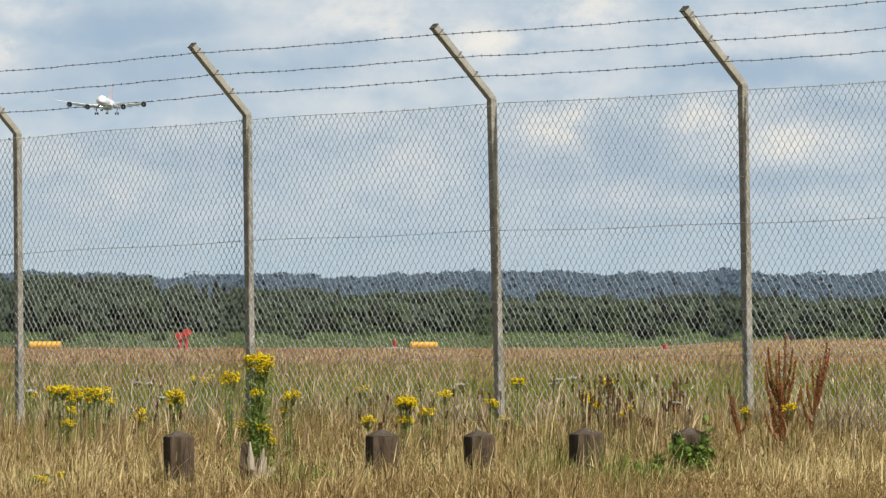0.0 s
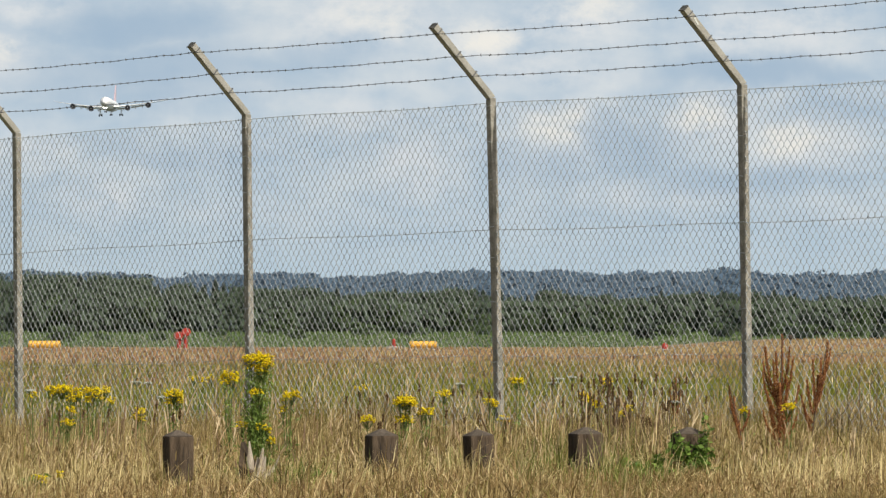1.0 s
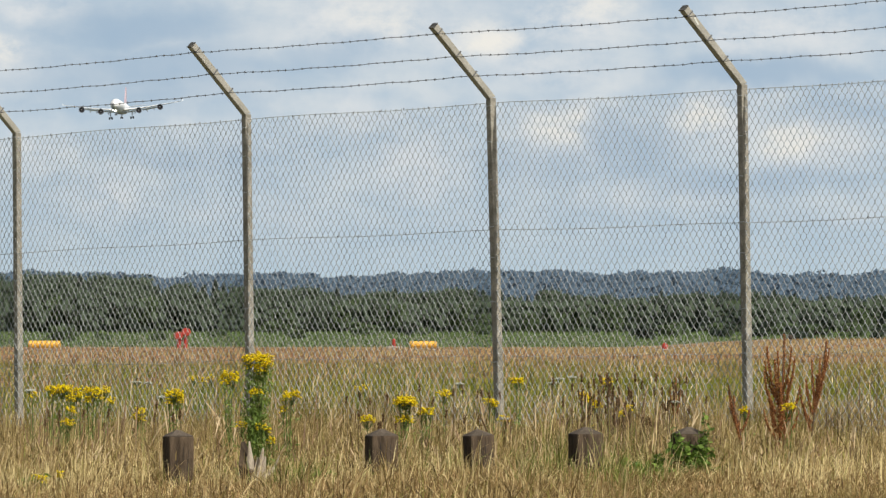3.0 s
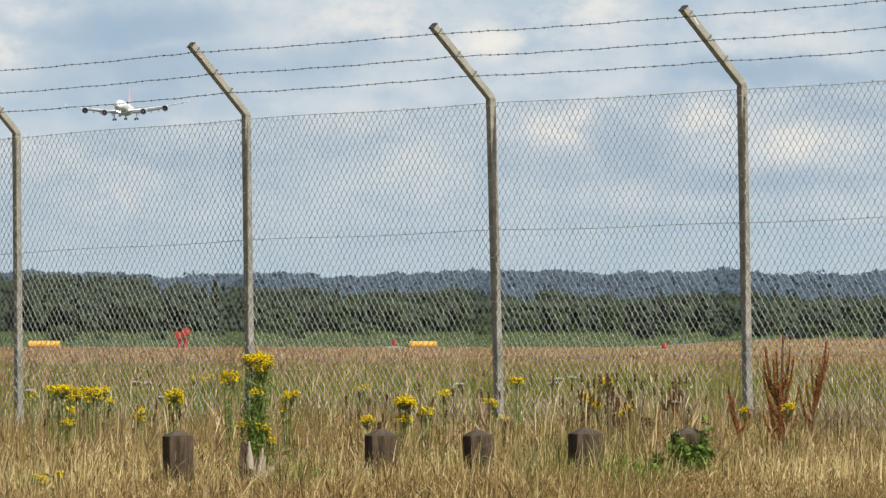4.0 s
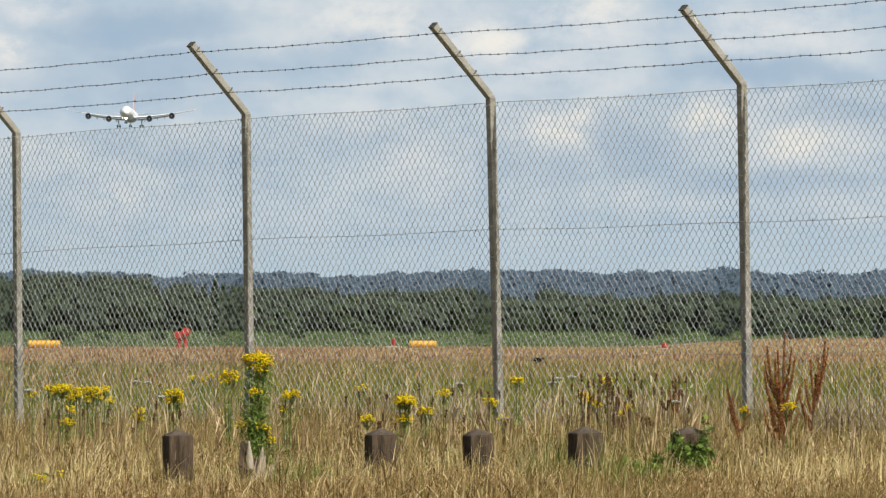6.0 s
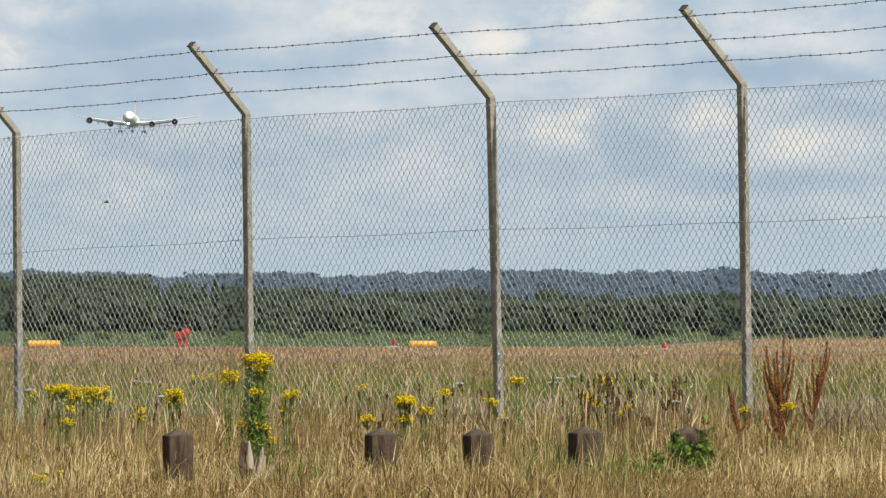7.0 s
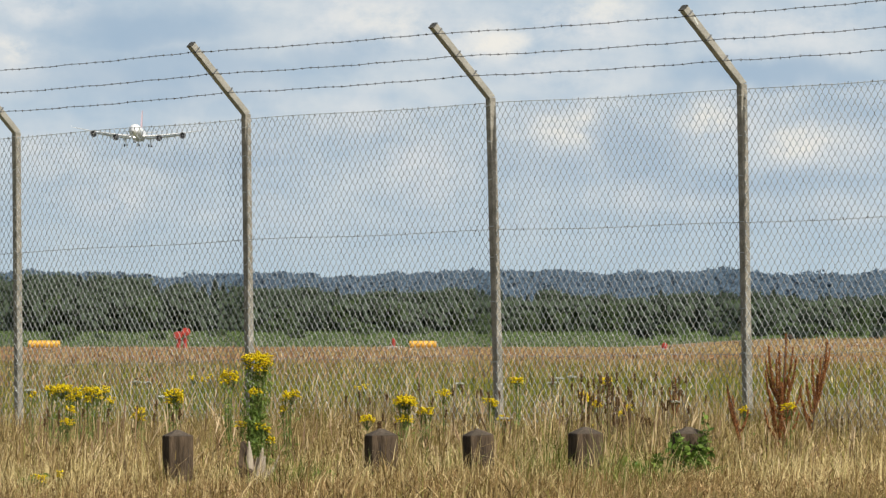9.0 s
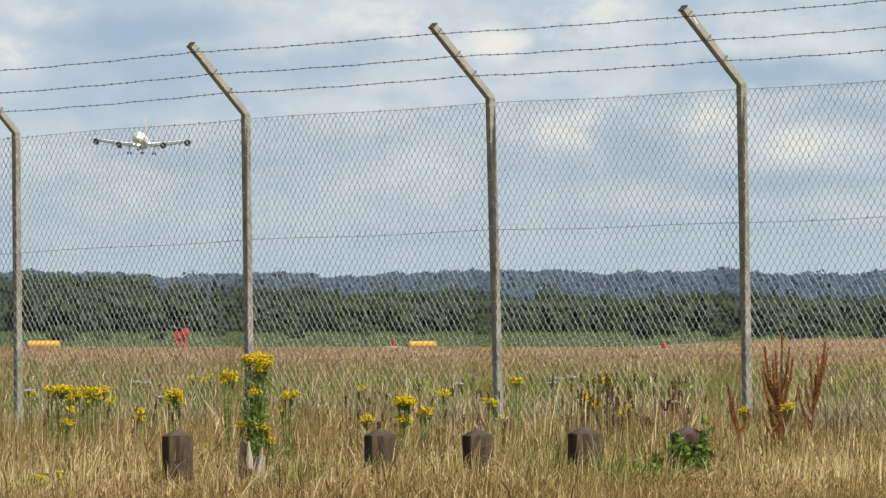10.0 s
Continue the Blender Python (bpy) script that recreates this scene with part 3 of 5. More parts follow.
def plant_bushes():
    pick = np.random.default_rng(5)
    protos = [bush(pick, 3.4, 2.2, M_TREEDARK, "dark green bush on the meadow"), bush(pick, 4.2, 2.0, M_TREELIGHT, "light green bush on the meadow"),
              bush(pick, 2.8, 1.6, M_TREELIGHT, "light green bush on the meadow")]
    used = set()
    spots = [(24.4 * 1.3, 1300, 0, 1.3), (36, 1360, 0, 1.4), (45, 1330, 0, 1.2), (62, 1380, 0, 1.5), (66, 1340, 1, 1.2), (56, 1370, 1, 1.3)]
    for i in range(34):
        spots.append((pick.uniform(-85, 85), pick.uniform(1240, 1480), int(pick.choice([0, 1, 2, 1])), pick.uniform(0.6, 1.25)))
    for x, y, k, s in spots:
        m = pose(x, y, float(ground_z(x, y)) - 0.1, 0, 0, pick.uniform(0, 360))
        if k in used:
            ob = copy_thing(protos[k], m)
        else:
            used.add(k)
            ob = protos[k]
            ob.matrix_basis = m
        ob.scale = (s * pick.uniform(0.9, 1.4), s, s * pick.uniform(0.85, 1.1))


plant_bushes()


def far_woods():
    r = np.random.default_rng(3)
    n = 5200
    y = r.uniform(3600, 4420, n)
    x = r.uniform(-290, 290, n)
    z = ground_z(x, y)
    h = r.uniform(6.9, 9.2, n) * (1 + 0.16 * np.sin(x * 0.11 + 1.3) * np.sin(x * 0.031) + 0.10 * np.sin(x * 0.37 + 2 * np.sin(x * 0.07)))
    h *= np.where(r.uniform(size=n) > 0.99, 1.25, 1.0)
    wide = r.uniform(2.4, 4.6, n)

    def cloud(k, near, far):
        off = r.normal(0, 1, (n, k, 3))
        off *= r.uniform(near, far, (n, k, 1)) / np.linalg.norm(off, axis=2)[:, :, None] * np.stack([wide, wide, h * 0.32], axis=1)[:, None, :]
        return (np.stack([x, y, z + h * 0.55], axis=1)[:, None, :] + off).reshape(-1, 3)
    core = cloud(3, 0.1, 0.55)
    girth = np.repeat(wide, 3) * r.uniform(0.35, 0.55, n * 3)
    mesh = lumps_mesh("far_woodland", core, np.stack([girth, girth, girth * 1.2], axis=1), r, 0.2, (OCTA_V, OCTA_F))
    # cores and leaves share the haze-tinted colour
    leaves = cloud(24, 0.75, 1.08)
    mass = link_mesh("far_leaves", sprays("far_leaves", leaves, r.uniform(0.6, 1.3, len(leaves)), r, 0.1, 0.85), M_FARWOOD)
    tagged(mass, "leaves of the distant woods, tinted the blue of haze", "woodland", kind="stuff")
    tagged(link_mesh("far_woodland", mesh, M_FARWOOD), "woods on the distant ridge, tinted the blue of haze", "woodland", kind="stuff")


far_woods()


def understory():
    """Low growth that fills the wood between its trunks."""
    r = np.random.default_rng(15)
    n = 7000
    x, y = r.uniform(-100, 100, n), r.uniform(1488, 1680, n)
    w = r.uniform(0.35, 0.9, n)
    size = np.stack([w, w, w * r.uniform(1.0, 1.8, n)], axis=1)
    pts = np.stack([x, y, ground_z(x, y) + r.uniform(0.8, 5.2, n)], axis=1)
    mesh = lumps_mesh("understory", pts, size, r, 0.2, (OCTA_V, OCTA_F))
    tagged(link_mesh("understory", mesh, M_TREE), "dense green undergrowth in the wood", "undergrowth", kind="stuff")


understory()

# ---- fence ----
FENCE_ANGLE = radians(58)
ALONG = Vector((-math.cos(FENCE_ANGLE), math.sin(FENCE_ANGLE), 0))      # towards the far end
OUT = Vector((-math.sin(FENCE_ANGLE), -math.cos(FENCE_ANGLE), 0))       # the side on which the arms lean
FOOT = Vector((0.297, 43.2, 0))
# distance along the line from FOOT, lean to the side in degrees
POSTS = [(-4.423, 0.8), (-2.304, 1.0), (0.0, 1.5), (2.54, 0.8), (5.139, 0.5), (7.828, 0.6)]
TOP = 1.806
FOOT_Z = [0.036, 0.004, -0.010, -0.040, -0.090, -0.140]      # height of each post's foot


def fence_point(s, h, out=0.0):
    p = FOOT + ALONG * s + OUT * out
    return Vector((p.x, p.y, float(foot_z(s)) + h))


def foot_z(s):
    at = [q for q, _ in POSTS]
    slope = (FOOT_Z[1] - FOOT_Z[0]) / (at[1] - at[0])
    s = np.asarray(s, dtype=float)
    return np.interp(s, at, FOOT_Z) + np.minimum(s - at[0], 0) * slope - np.maximum(s - at[-1], 0) * 0.02


def post_shape():
    """Square-section post with a bent arm, foot at the origin; x runs along the line, -y to the outside."""
    bm = bmesh.new()
    a, b = 0.0225, 0.018

    def ring(y, z, tilt):
        c, s = math.cos(tilt), math.sin(tilt)
        return [(-a, y - b * c, z - b * s), (a, y - b * c, z - b * s), (a, y + b * c, z + b * s), (-a, y + b * c, z + b * s)]
    k = 1.845
    loft(bm, [ring(0, -0.35, 0), ring(0, k - 0.01, 0.0)])
    bmesh.ops.bevel(bm, geom=bm.edges[:], offset=0.003, segments=1, affect="EDGES")
    post = bm
    bm = bmesh.new()
    t = radians(43)
    d = Vector((0, -math.sin(t), math.cos(t)))
    e = Vector((0, 0, k)) + d * 0.500
    loft(bm, [ring(0, k - 0.0096, t * 0.5), ring(e.y, e.z, t)])
    bmesh.ops.bevel(bm, geom=bm.edges[:], offset=0.003, segments=1, affect="EDGES")
    return post, bm, d


def barb_mesh(seed):
    """Two short wires twisted round the strand, which runs along x."""
    r = np.random.default_rng(seed)
    lines = [np.array([(-0.006, 0, 0), (0.006, 0, 0)])]
    for w in range(2):
        a = 0.6 * seed + w * math.pi / 2
        n = np.array([0, math.cos(a), math.sin(a)]) * 0.0062
        lines.append(np.stack([n + (w * 0.005 - 0.004, 0, 0), -n + (w * 0.005 - 0.001, 0, 0)]))
    return tubes("barb", lines, 0.0022, 4)


def small_box(name, sx, sy, sz):
    bm = bmesh.new()
    box_bm(bm, 0, 0, 0, sx, sy, sz)
    mesh = bpy.data.meshes.new(name)
    bm.to_mesh(mesh)
    bm.free()
    return mesh


CAP = small_box("end_cap", 0.047, 0.038, 0.006)
TIE = small_box("wire_tie", 0.0465, 0.004, 0.0035)
BAND = small_box("wire_tie", 0.0485, 0.0395, 0.0055)
BARBS = [barb_mesh(k) for k in range(4)]


def build_fence():
    r = np.random.default_rng(21)
    fence = thing("fence", label="tall chain-link perimeter fence with cranked posts and barbed wire", category="fence")
    p_bm, a_bm, d = post_shape()
    p_mesh, a_mesh = bpy.data.meshes.new("post"), bpy.data.meshes.new("arm")
    p_bm.to_mesh(p_mesh), a_bm.to_mesh(a_mesh)
    turn = math.degrees(math.atan2(ALONG.y, ALONG.x)) - 180
    tops = []
    for s, lean in POSTS:
        f = fence_point(s, 0)
        m = pose(f.x, f.y, f.z, 0, -lean, 0) @ pose(0, 0, 0, 0, 0, turn)
        ob = link_mesh("post", p_mesh, M_POST, fence)
        ob.matrix_basis = m
        arm = link_mesh("arm", a_mesh, M_ARM, ob, "smooth angled arm")
        tip = Vector((0, 0, 1.845)) + d * 0.5015
        link_mesh("end_cap", CAP, M_CAP, ob, "dark end cap").matrix_basis = pose(tip.x, tip.y, tip.z, 43, 0, 0)
        for h in (0.25, 0.49, 0.75, 1.0, 1.145, 1.4, 1.6, 1.78):
            link_mesh("wire_tie", TIE, M_WIRE, ob).matrix_basis = pose(0, -0.0205, h + r.uniform(-0.03, 0.03), 0, r.uniform(-10, 10), 0)
        for q in (0.160, 0.30, 0.463):
            band = link_mesh("wire_tie", BAND, M_BARB, ob, "dark wire wrapped round the arm")
            at = Vector((0, 0, 1.845)) + d * q
            band.matrix_basis = pose(at.x, at.y, at.z, 43, 0, 0) @ pose(0, 0, 0, 0, r.uniform(-4, 4), 0)
        tops.append([m @ (Vector((0, 0, 1.845)) + d * q + Vector((0, -0.013, -0.013))) for q in (0.160, 0.30, 0.463)])
        if len(tops) == 2:
            at = Vector((0.0232, 0, 1.845)) + d * 0.415
            streak = link_mesh("dropping", small_box("dropping", 0.0016, 0.011, 0.045), M_WHITE, ob, "white bird dropping on the arm")
            streak.matrix_basis = pose(at.x, at.y, at.z, 30, 0, 0)
    # barbed strands with two-wire twist and four-point barbs
    for j in range(3):
        pts = []
        first, last = tops[0][j], tops[-1][j]
        chain = [first + (first - tops[1][j]) * 1.0] + [t[j] for t in tops] + [last + (last - tops[-2][j]) * 0.6]
        for a, b in zip(chain, chain[1:]):
            for q in np.linspace(0, 1, 60)[:-1]:
                p = a.lerp(b, q)
                p = p + Vector((0, 0, -0.007 * 4 * q * (1 - q) + 0.0013 * math.sin(q * 21 + j * 2 + a.x * 5) + 0.001 * math.sin(q * 47 + a.y)))
                pts.append(np.array(p))
        pts = np.array(pts)
        strand = link_mesh("barbed_wire", tubes("barbed_wire", [pts], 0.0018, 5), M_BARB, fence, "rusty barbed strand")
        seg = np.linalg.norm(np.diff(pts, axis=0), axis=1)
        run = np.concatenate([[0], np.cumsum(seg)])
        for n_barb, q in enumerate(np.arange(0.03, run[-1], 0.086)):
            q = q + r.uniform(-0.008, 0.008)
            c = [np.interp(q, run, pts[:, i]) for i in range(3)]
            barb = link_mesh("barb", BARBS[n_barb % 4], M_BARB, strand)
            barb.matrix_basis = pose(c[0], c[1], c[2], 0, 0, math.degrees(math.atan2(ALONG.y, ALONG.x))) @ pose(0, 0, 0, r.uniform(0, 360))
    # straining wires
    for h in (TOP, 1.145, 0.49, 0.06):
        pts = [np.array(fence_point(s, h + 0.004 * math.sin(s * 3 + h), 0.024)) for s in np.linspace(-5.2, 8.3, 130)]
        w = link_mesh("line_wire", tubes("line_wire", [np.array(pts)], 0.0018 if h > 1 else 0.0012, 5), M_WIRE, fence)
        ties = []
        for s in np.arange(-5.1, 8.2, 0.24):
            s += r.uniform(-0.05, 0.05)
            c = np.array(fence_point(s, h, 0.026))
            ties.append(np.stack([c + (0, 0, -0.006), c + np.array(ALONG) * 0.004, c + (0, 0, 0.005)]))
        tagged(link_mesh("wire_tie", tubes("wire_tie", ties, 0.0020, 4), M_BARB, w), kind="stuff")
    # chain link, bay by bay: interlocking flattened spirals
    pitch, wide = 0.0612, 0.0556
    ends = [-5.2] + [s for s, _ in POSTS] + [8.3]
    for a, b in zip(ends, ends[1:]):
        lines = []
        s = math.ceil(a / (wide / 2)) * wide / 2
        while s < b:
            wob = 0.0018 * r.normal()
            rows = int(TOP / (pitch / 2)) + 1
            k = np.repeat(np.arange(rows), 3)
            odd = (int(round(s / (wide / 2))) + k) % 2
            # each leg swings half a mesh; at its corners it rounds a steep knuckle and hooks round its neighbour
            h = TOP - k * pitch / 2 + np.tile((0.0078, 0.0, -0.0078), rows) - 0.005
            ss = s + np.where(odd == 0, -1, 1) * wide * np.tile((0.234, 0.270, 0.234), rows) + wob
            oo = 0.026 + np.where(odd == 0, 0.0024, -0.0024)
            px = FOOT.x + ALONG.x * ss + OUT.x * oo
            py = FOOT.y + ALONG.y * ss + OUT.y * oo
            pz = foot_z(ss) + h
            lines.append(np.stack([px, py, pz], axis=1))
            s += wide / 2
        net = tubes("chain_link_panel", lines, 0.0018, 4, tuple(OUT))
        net.shade_smooth()
        link_mesh("chain_link_panel", net, M_WIRE, fence)


build_fence()


# ---- wooden bollards ----
def bollard(x, y, w, top, turn, label, lean=(0, 0)):
    z = float(ground_z(x, y))
    h = top - z
    ob = thing("bollard", x, y, z, label, "bollard", "row of short wooden bollards")
    ob.matrix_basis = pose(x, y, z, lean[0], lean[1], turn)
    bm = bmesh.new()
    box_bm(bm, 0, 0, h / 2 - 0.1, w, w, h + 0.2, 0.007)
    part("post", bm, M_WOOD, ob)
    bm = bmesh.new()
    e, t = w / 2 - 0.001, w * 0.24
    loft(bm, [[(-e, -e, h), (e, -e, h), (e, e, h), (-e, e, h)], [(-e * 0.12, -e * 0.12, h + t), (e * 0.12, -e * 0.12, h + t), (e * 0.12, e * 0.12, h + t), (-e * 0.12, e * 0.12, h + t)]])
    part("cap", bm, M_WOODTOP, ob, "weathered pyramid cap")
    # drying cracks
    bm = bmesh.new()
    for i in range(4):
        box_bm(bm, random.uniform(-0.4, 0.4) * w, -w / 2 - 0.0005, h * random.uniform(0.4, 0.7), 0.0011, 0.003, h * random.uniform(0.15, 0.4))
    part("crack", bm, M_TYRE, ob)
    return ob


bollard(spot(-31.9, 33.9), 33.9, 0.105, 0.190, 19, "dark square wooden bollard with a pyramid top in dry grass")
bollard(spot(-7.4, 33.8), 33.8, 0.113, 0.194, 17, "dark wooden bollard half hidden by brown grass")
bollard(spot(4.4, 33.7), 33.7, 0.103, 0.196, 22, "dark wooden bollard overgrown with dead grass", (0, -2))
bollard(spot(17.2, 33.6), 33.6, 0.115, 0.204, 19, "dark square wooden bollard with a worn pyramid top")
bollard(spot(29.6, 33.5), 33.5, 0.116, 0.205, 19, "dark wooden bollard wrapped in green bramble leaves")


def stump():
    x, y = spot(-22.7, 33.9), 33.9
    ob = thing("broken_bollard", x, y, float(ground_z(x, y)), "split and broken wooden bollard with pale splinters", "bollard", turn=-20)
    bm = bmesh.new()
    w = 0.05
    loft(bm, [[(-w, -w, -0.1), (0.018, -w, -0.1), (0.018, w, -0.1), (-w, w, -0.1)], [(-w, -w, 0.10), (0.006, -w, 0.07), (0.006, w, 0.07), (-w, w, 0.11)],
              [(-w * 1.0, -w * 0.5, 0.19), (-0.022, -w * 0.5, 0.12), (-0.022, w * 0.4, 0.12), (-w, w * 0.4, 0.195)]])
    part("post", bm, M_WOOD, ob)
    shards = random.Random(4)
    for i in range(9):
        px, tilt = -0.012 + 0.0075 * i, -4 + 4.6 * i + shards.uniform(-4, 4)
        h, wd = shards.uniform(0.12, 0.21) - 0.007 * i, shards.uniform(0.004, 0.008)
        bm = bmesh.new()
        loft(bm, [[(-wd, -0.02, -0.05), (wd, -0.02, -0.05), (wd, 0.02, -0.05), (-wd, 0.02, -0.05)], [(-wd, -0.015, h * 0.6), (wd * 0.8, -0.015, h * 0.55), (wd * 0.8, 0.015, h * 0.6), (-wd, 0.015, h * 0.65)],
                  [(-wd * 0.4, -0.004, h), (0, -0.004, h * 0.95), (0, 0.004, h * 0.95), (-wd * 0.4, 0.004, h)]])
        sp = part("splinter", bm, M_SPLIT, ob, "pale split wood")
        sp.matrix_basis = pose(px, -0.035 + 0.012 * (i % 4), 0, shards.uniform(-6, 6), tilt, shards.uniform(-20, 20))


stump()


# ---- grass ----
def grass(name, seed, n, y0, y1, low, high, width, lean, profile, material, label, keep=None, spread=0.058, lift=0.0, curve=1.0, crowd=1.0):
    """A stand of blades between two distances: heights low to high, each bent its own way."""
    r = np.random.default_rng(seed)
    y = y0 + (y1 - y0) * r.uniform(size=n) ** crowd
    x = r.uniform(-1, 1, n) * (spread * y + 0.25)
    # blades stand in tufts
    tuft = np.sin(x * 9.1 + 3 * np.sin(y * 4.3)) * np.sin(y * 7.7 + 2 * np.sin(x * 5.9))
    ok = tuft > r.uniform(-1.3, 0.9, n)
    if keep is not None:
        ok &= keep(x, y, r)
    x, y = x[ok], y[ok]
    n = len(x)
    k = len(profile)
    h = r.uniform(low, high, n) * (0.8 + 0.35 * np.sin(x * 2.1 + y * 0.9) * np.sin(y * 1.3 - x))
    h *= 0.62 + 0.38 * (1 + np.sin(x * 31 + 2 * np.sin(y * 11))) * (1 + np.sin(y * 13 + 3 * np.sin(x * 17))) / 2
    h = np.maximum(h, low * 0.5)
    t = np.linspace(0, 1, k)
    a = r.uniform(0, 2 * math.pi, n)
    bend = np.abs(r.normal(0, lean, n)) * h
    wind = 0.04 * h
    up = t[None, :] - 0.35 * curve * (bend / h)[:, None] * t[None, :] ** 2
    px = x[:, None] + (np.cos(a) * bend + wind)[:, None] * t[None, :] ** 2
    py = y[:, None] + (np.sin(a) * bend)[:, None] * t[None, :] ** 2
    pz = (ground_z(x, y) - 0.01 + lift * r.uniform(0, 1, n))[:, None] + h[:, None] * up
    pts = np.stack([px, py, pz], axis=-1)
    f = r.normal(0, 0.8, n)
    side = np.stack([np.cos(f), np.sin(f), np.zeros(n)], axis=1)
    half = np.asarray(profile)[None, :] * (width * r.uniform(0.6, 1.4, n))[:, None]
    ob = link_mesh(name, ribbons(name, pts, half, side), material)
    return tagged(ob, label, "grass", kind="stuff")


BLADE4 = (0.8, 1.0, 0.75, 0.12)
BLADE5 = (0.7, 0.9, 1.0, 0.9, 0.6, 0.15)
BLADE3 = (0.9, 1.0, 0.12)
HEAD = (0.35, 0.3, 0.3, 0.35, 1.9, 2.3, 0.3)


def off_bollards(x, y, r):
    """Thin where feet have kept the row open, in front of each bollard."""
    ok = np.ones(len(x), dtype=bool)
    for m in (-31.9, -22.9, -7.6, 3.7, 17.2, 29.6):
        ok &= ~((np.abs(x - m * y / 1000.0) < 0.075) & (y < 33.95) & (y > 32.8) & (r.uniform(size=len(x)) < 0.6))
    return ok


grass("dry_grass", 31, 34000, 29.8, 33.8, 0.05, 0.19, 0.0018, 0.8, BLADE4, M_STRAW, "short trampled straw-coloured grass on the verge", off_bollards)
grass("dry_grass", 32, 120000, 33.9, 46.5, 0.08, 0.29, 0.0022, 0.42, BLADE3, M_STRAW, "tall dry straw-coloured grass round the fence", None, crowd=0.85)
grass("seeding_grass", 33, 13000, 34.2, 60, 0.16, 0.33, 0.0013, 0.25, HEAD, M_SEED, "tall thin grass with brown seed heads", None)


grass("pale_stalks", 41, 8000, 30.5, 42, 0.08, 0.25, 0.0011, 0.5, BLADE4, M_PALESTALK, "bleached pale grass stalks in the verge", off_bollards)


grass("tangled_grass", 44, 70000, 33.6, 45.5, 0.03, 0.10, 0.0019, 1.3, BLADE3, M_STRAW, "tangle of broken dry stalks and leaves", None, lift=0.17, crowd=0.8)
grass("tangled_grass", 45, 36000, 30.0, 33.7, 0.03, 0.09, 0.0014, 1.4, BLADE3, M_MATTED, "tangle of broken dry stalks on the verge", off_bollards, lift=0.07)


def near_fence(x, y, r):
    along = (y - 43.2) / math.sin(FENCE_ANGLE)
    line = FOOT.x - math.cos(FENCE_ANGLE) * along
    return (x < line + 0.1) & (x > line - r.uniform(0.2, 1.6, len(x)))


grass("tall_dry_grass", 46, 120000, 37.0, 48, 0.16, 0.33, 0.0013, 0.35, BLADE3, M_STRAW, "taller dry grass along the foot of the fence", near_fence)
grass("tall_green_grass", 47, 80000, 37.0, 50, 0.14, 0.31, 0.0014, 0.4, BLADE3, M_MEADOW, "taller green grass along the foot of the fence", near_fence)


def by_bollards(x, y, r):
    ok = np.zeros(len(x), dtype=bool)
    for m, w in ((6.4, 0.055), (-6.4, 0.06), (31.4, 0.08), (-20.5, 0.08)):
        ok |= np.abs(x - m * y / 1000.0) < w * r.uniform(0.3, 1.0, len(x))
    return ok


grass("dead_grass", 42, 16000, 33.2, 33.62, 0.06, 0.20, 0.0016, 1.0, BLADE4, M_MATTED, "brown dead grass collapsed over the bollards", by_bollards)


def bollard_feet(x, y, r):
    ok = np.zeros(len(x), dtype=bool)
    for m in (-31.9, -7.6, 4.2, 17.0):
        ok |= np.abs(x - m * y / 1000.0) < 0.09 * r.uniform(0.3, 1.0, len(x))
    return ok


grass("dead_grass", 49, 5000, 33.1, 33.6, 0.06, 0.17, 0.0014, 1.1, BLADE4, M_STRAW, "dry grass fallen against the feet of the bollards", bollard_feet)
grass("drooping_grass", 50, 11000, 31.5, 41.0, 0.14, 0.29, 0.0012, 0.85, BLADE5, M_PALESTALK, "long pale stalks drooping in arcs", off_bollards, curve=1.5)


def bleached_ends(x, y, r):
    b = x * 1000 / y
    return (np.exp(-((b + 46) / 9) ** 2) + np.exp(-((b - 44) / 9) ** 2)) > r.uniform(0.2, 1.3, len(x))


grass("bleached_grass", 52, 42000, 30.5, 37.5, 0.07, 0.22, 0.0017, 0.75, BLADE4, M_PALESTALK, "bleached golden grass lying in tussocks", bleached_ends, curve=1.3)


def mown_strip(x, y, r):
    edge = 0.008 * y + 6 * np.sin(y * 0.045)
    return (x > edge) & (np.sin(y * 0.11 + x * 0.05) > r.uniform(-1.2, 0.6, len(x)))


grass("mown_grass", 51, 26000, 215, 335, 0.05, 0.16, 0.016, 0.5, BLADE3, M_PALEFIELD, "pale dry mown strip across the airfield", mown_strip)


def green_corner(x, y, r):
    c = np.exp(-((x * 1000 / y - 22) / 5.5) ** 2) + 0.7 * np.exp(-((x * 1000 / y - 12) / 4) ** 2) + 0.8 * np.exp(-((x * 1000 / y + 18) / 4) ** 2)
    return c > r.uniform(0.25, 1.2, len(x))


grass("green_grass", 43, 44000, 31.2, 37.0, 0.06, 0.25, 0.0020, 0.45, BLADE4, M_GREENBLADE, "fresh green grass between the bollards", green_corner)


def green_patch(x, y, r):
    v = np.sin(x * 1.7 + 0.8) + np.sin(x * 0.9 - y * 0.35 + 1.0) + 0.6 * np.sin(y * 1.9)
    return v > r.uniform(0.0, 1.6, len(x))


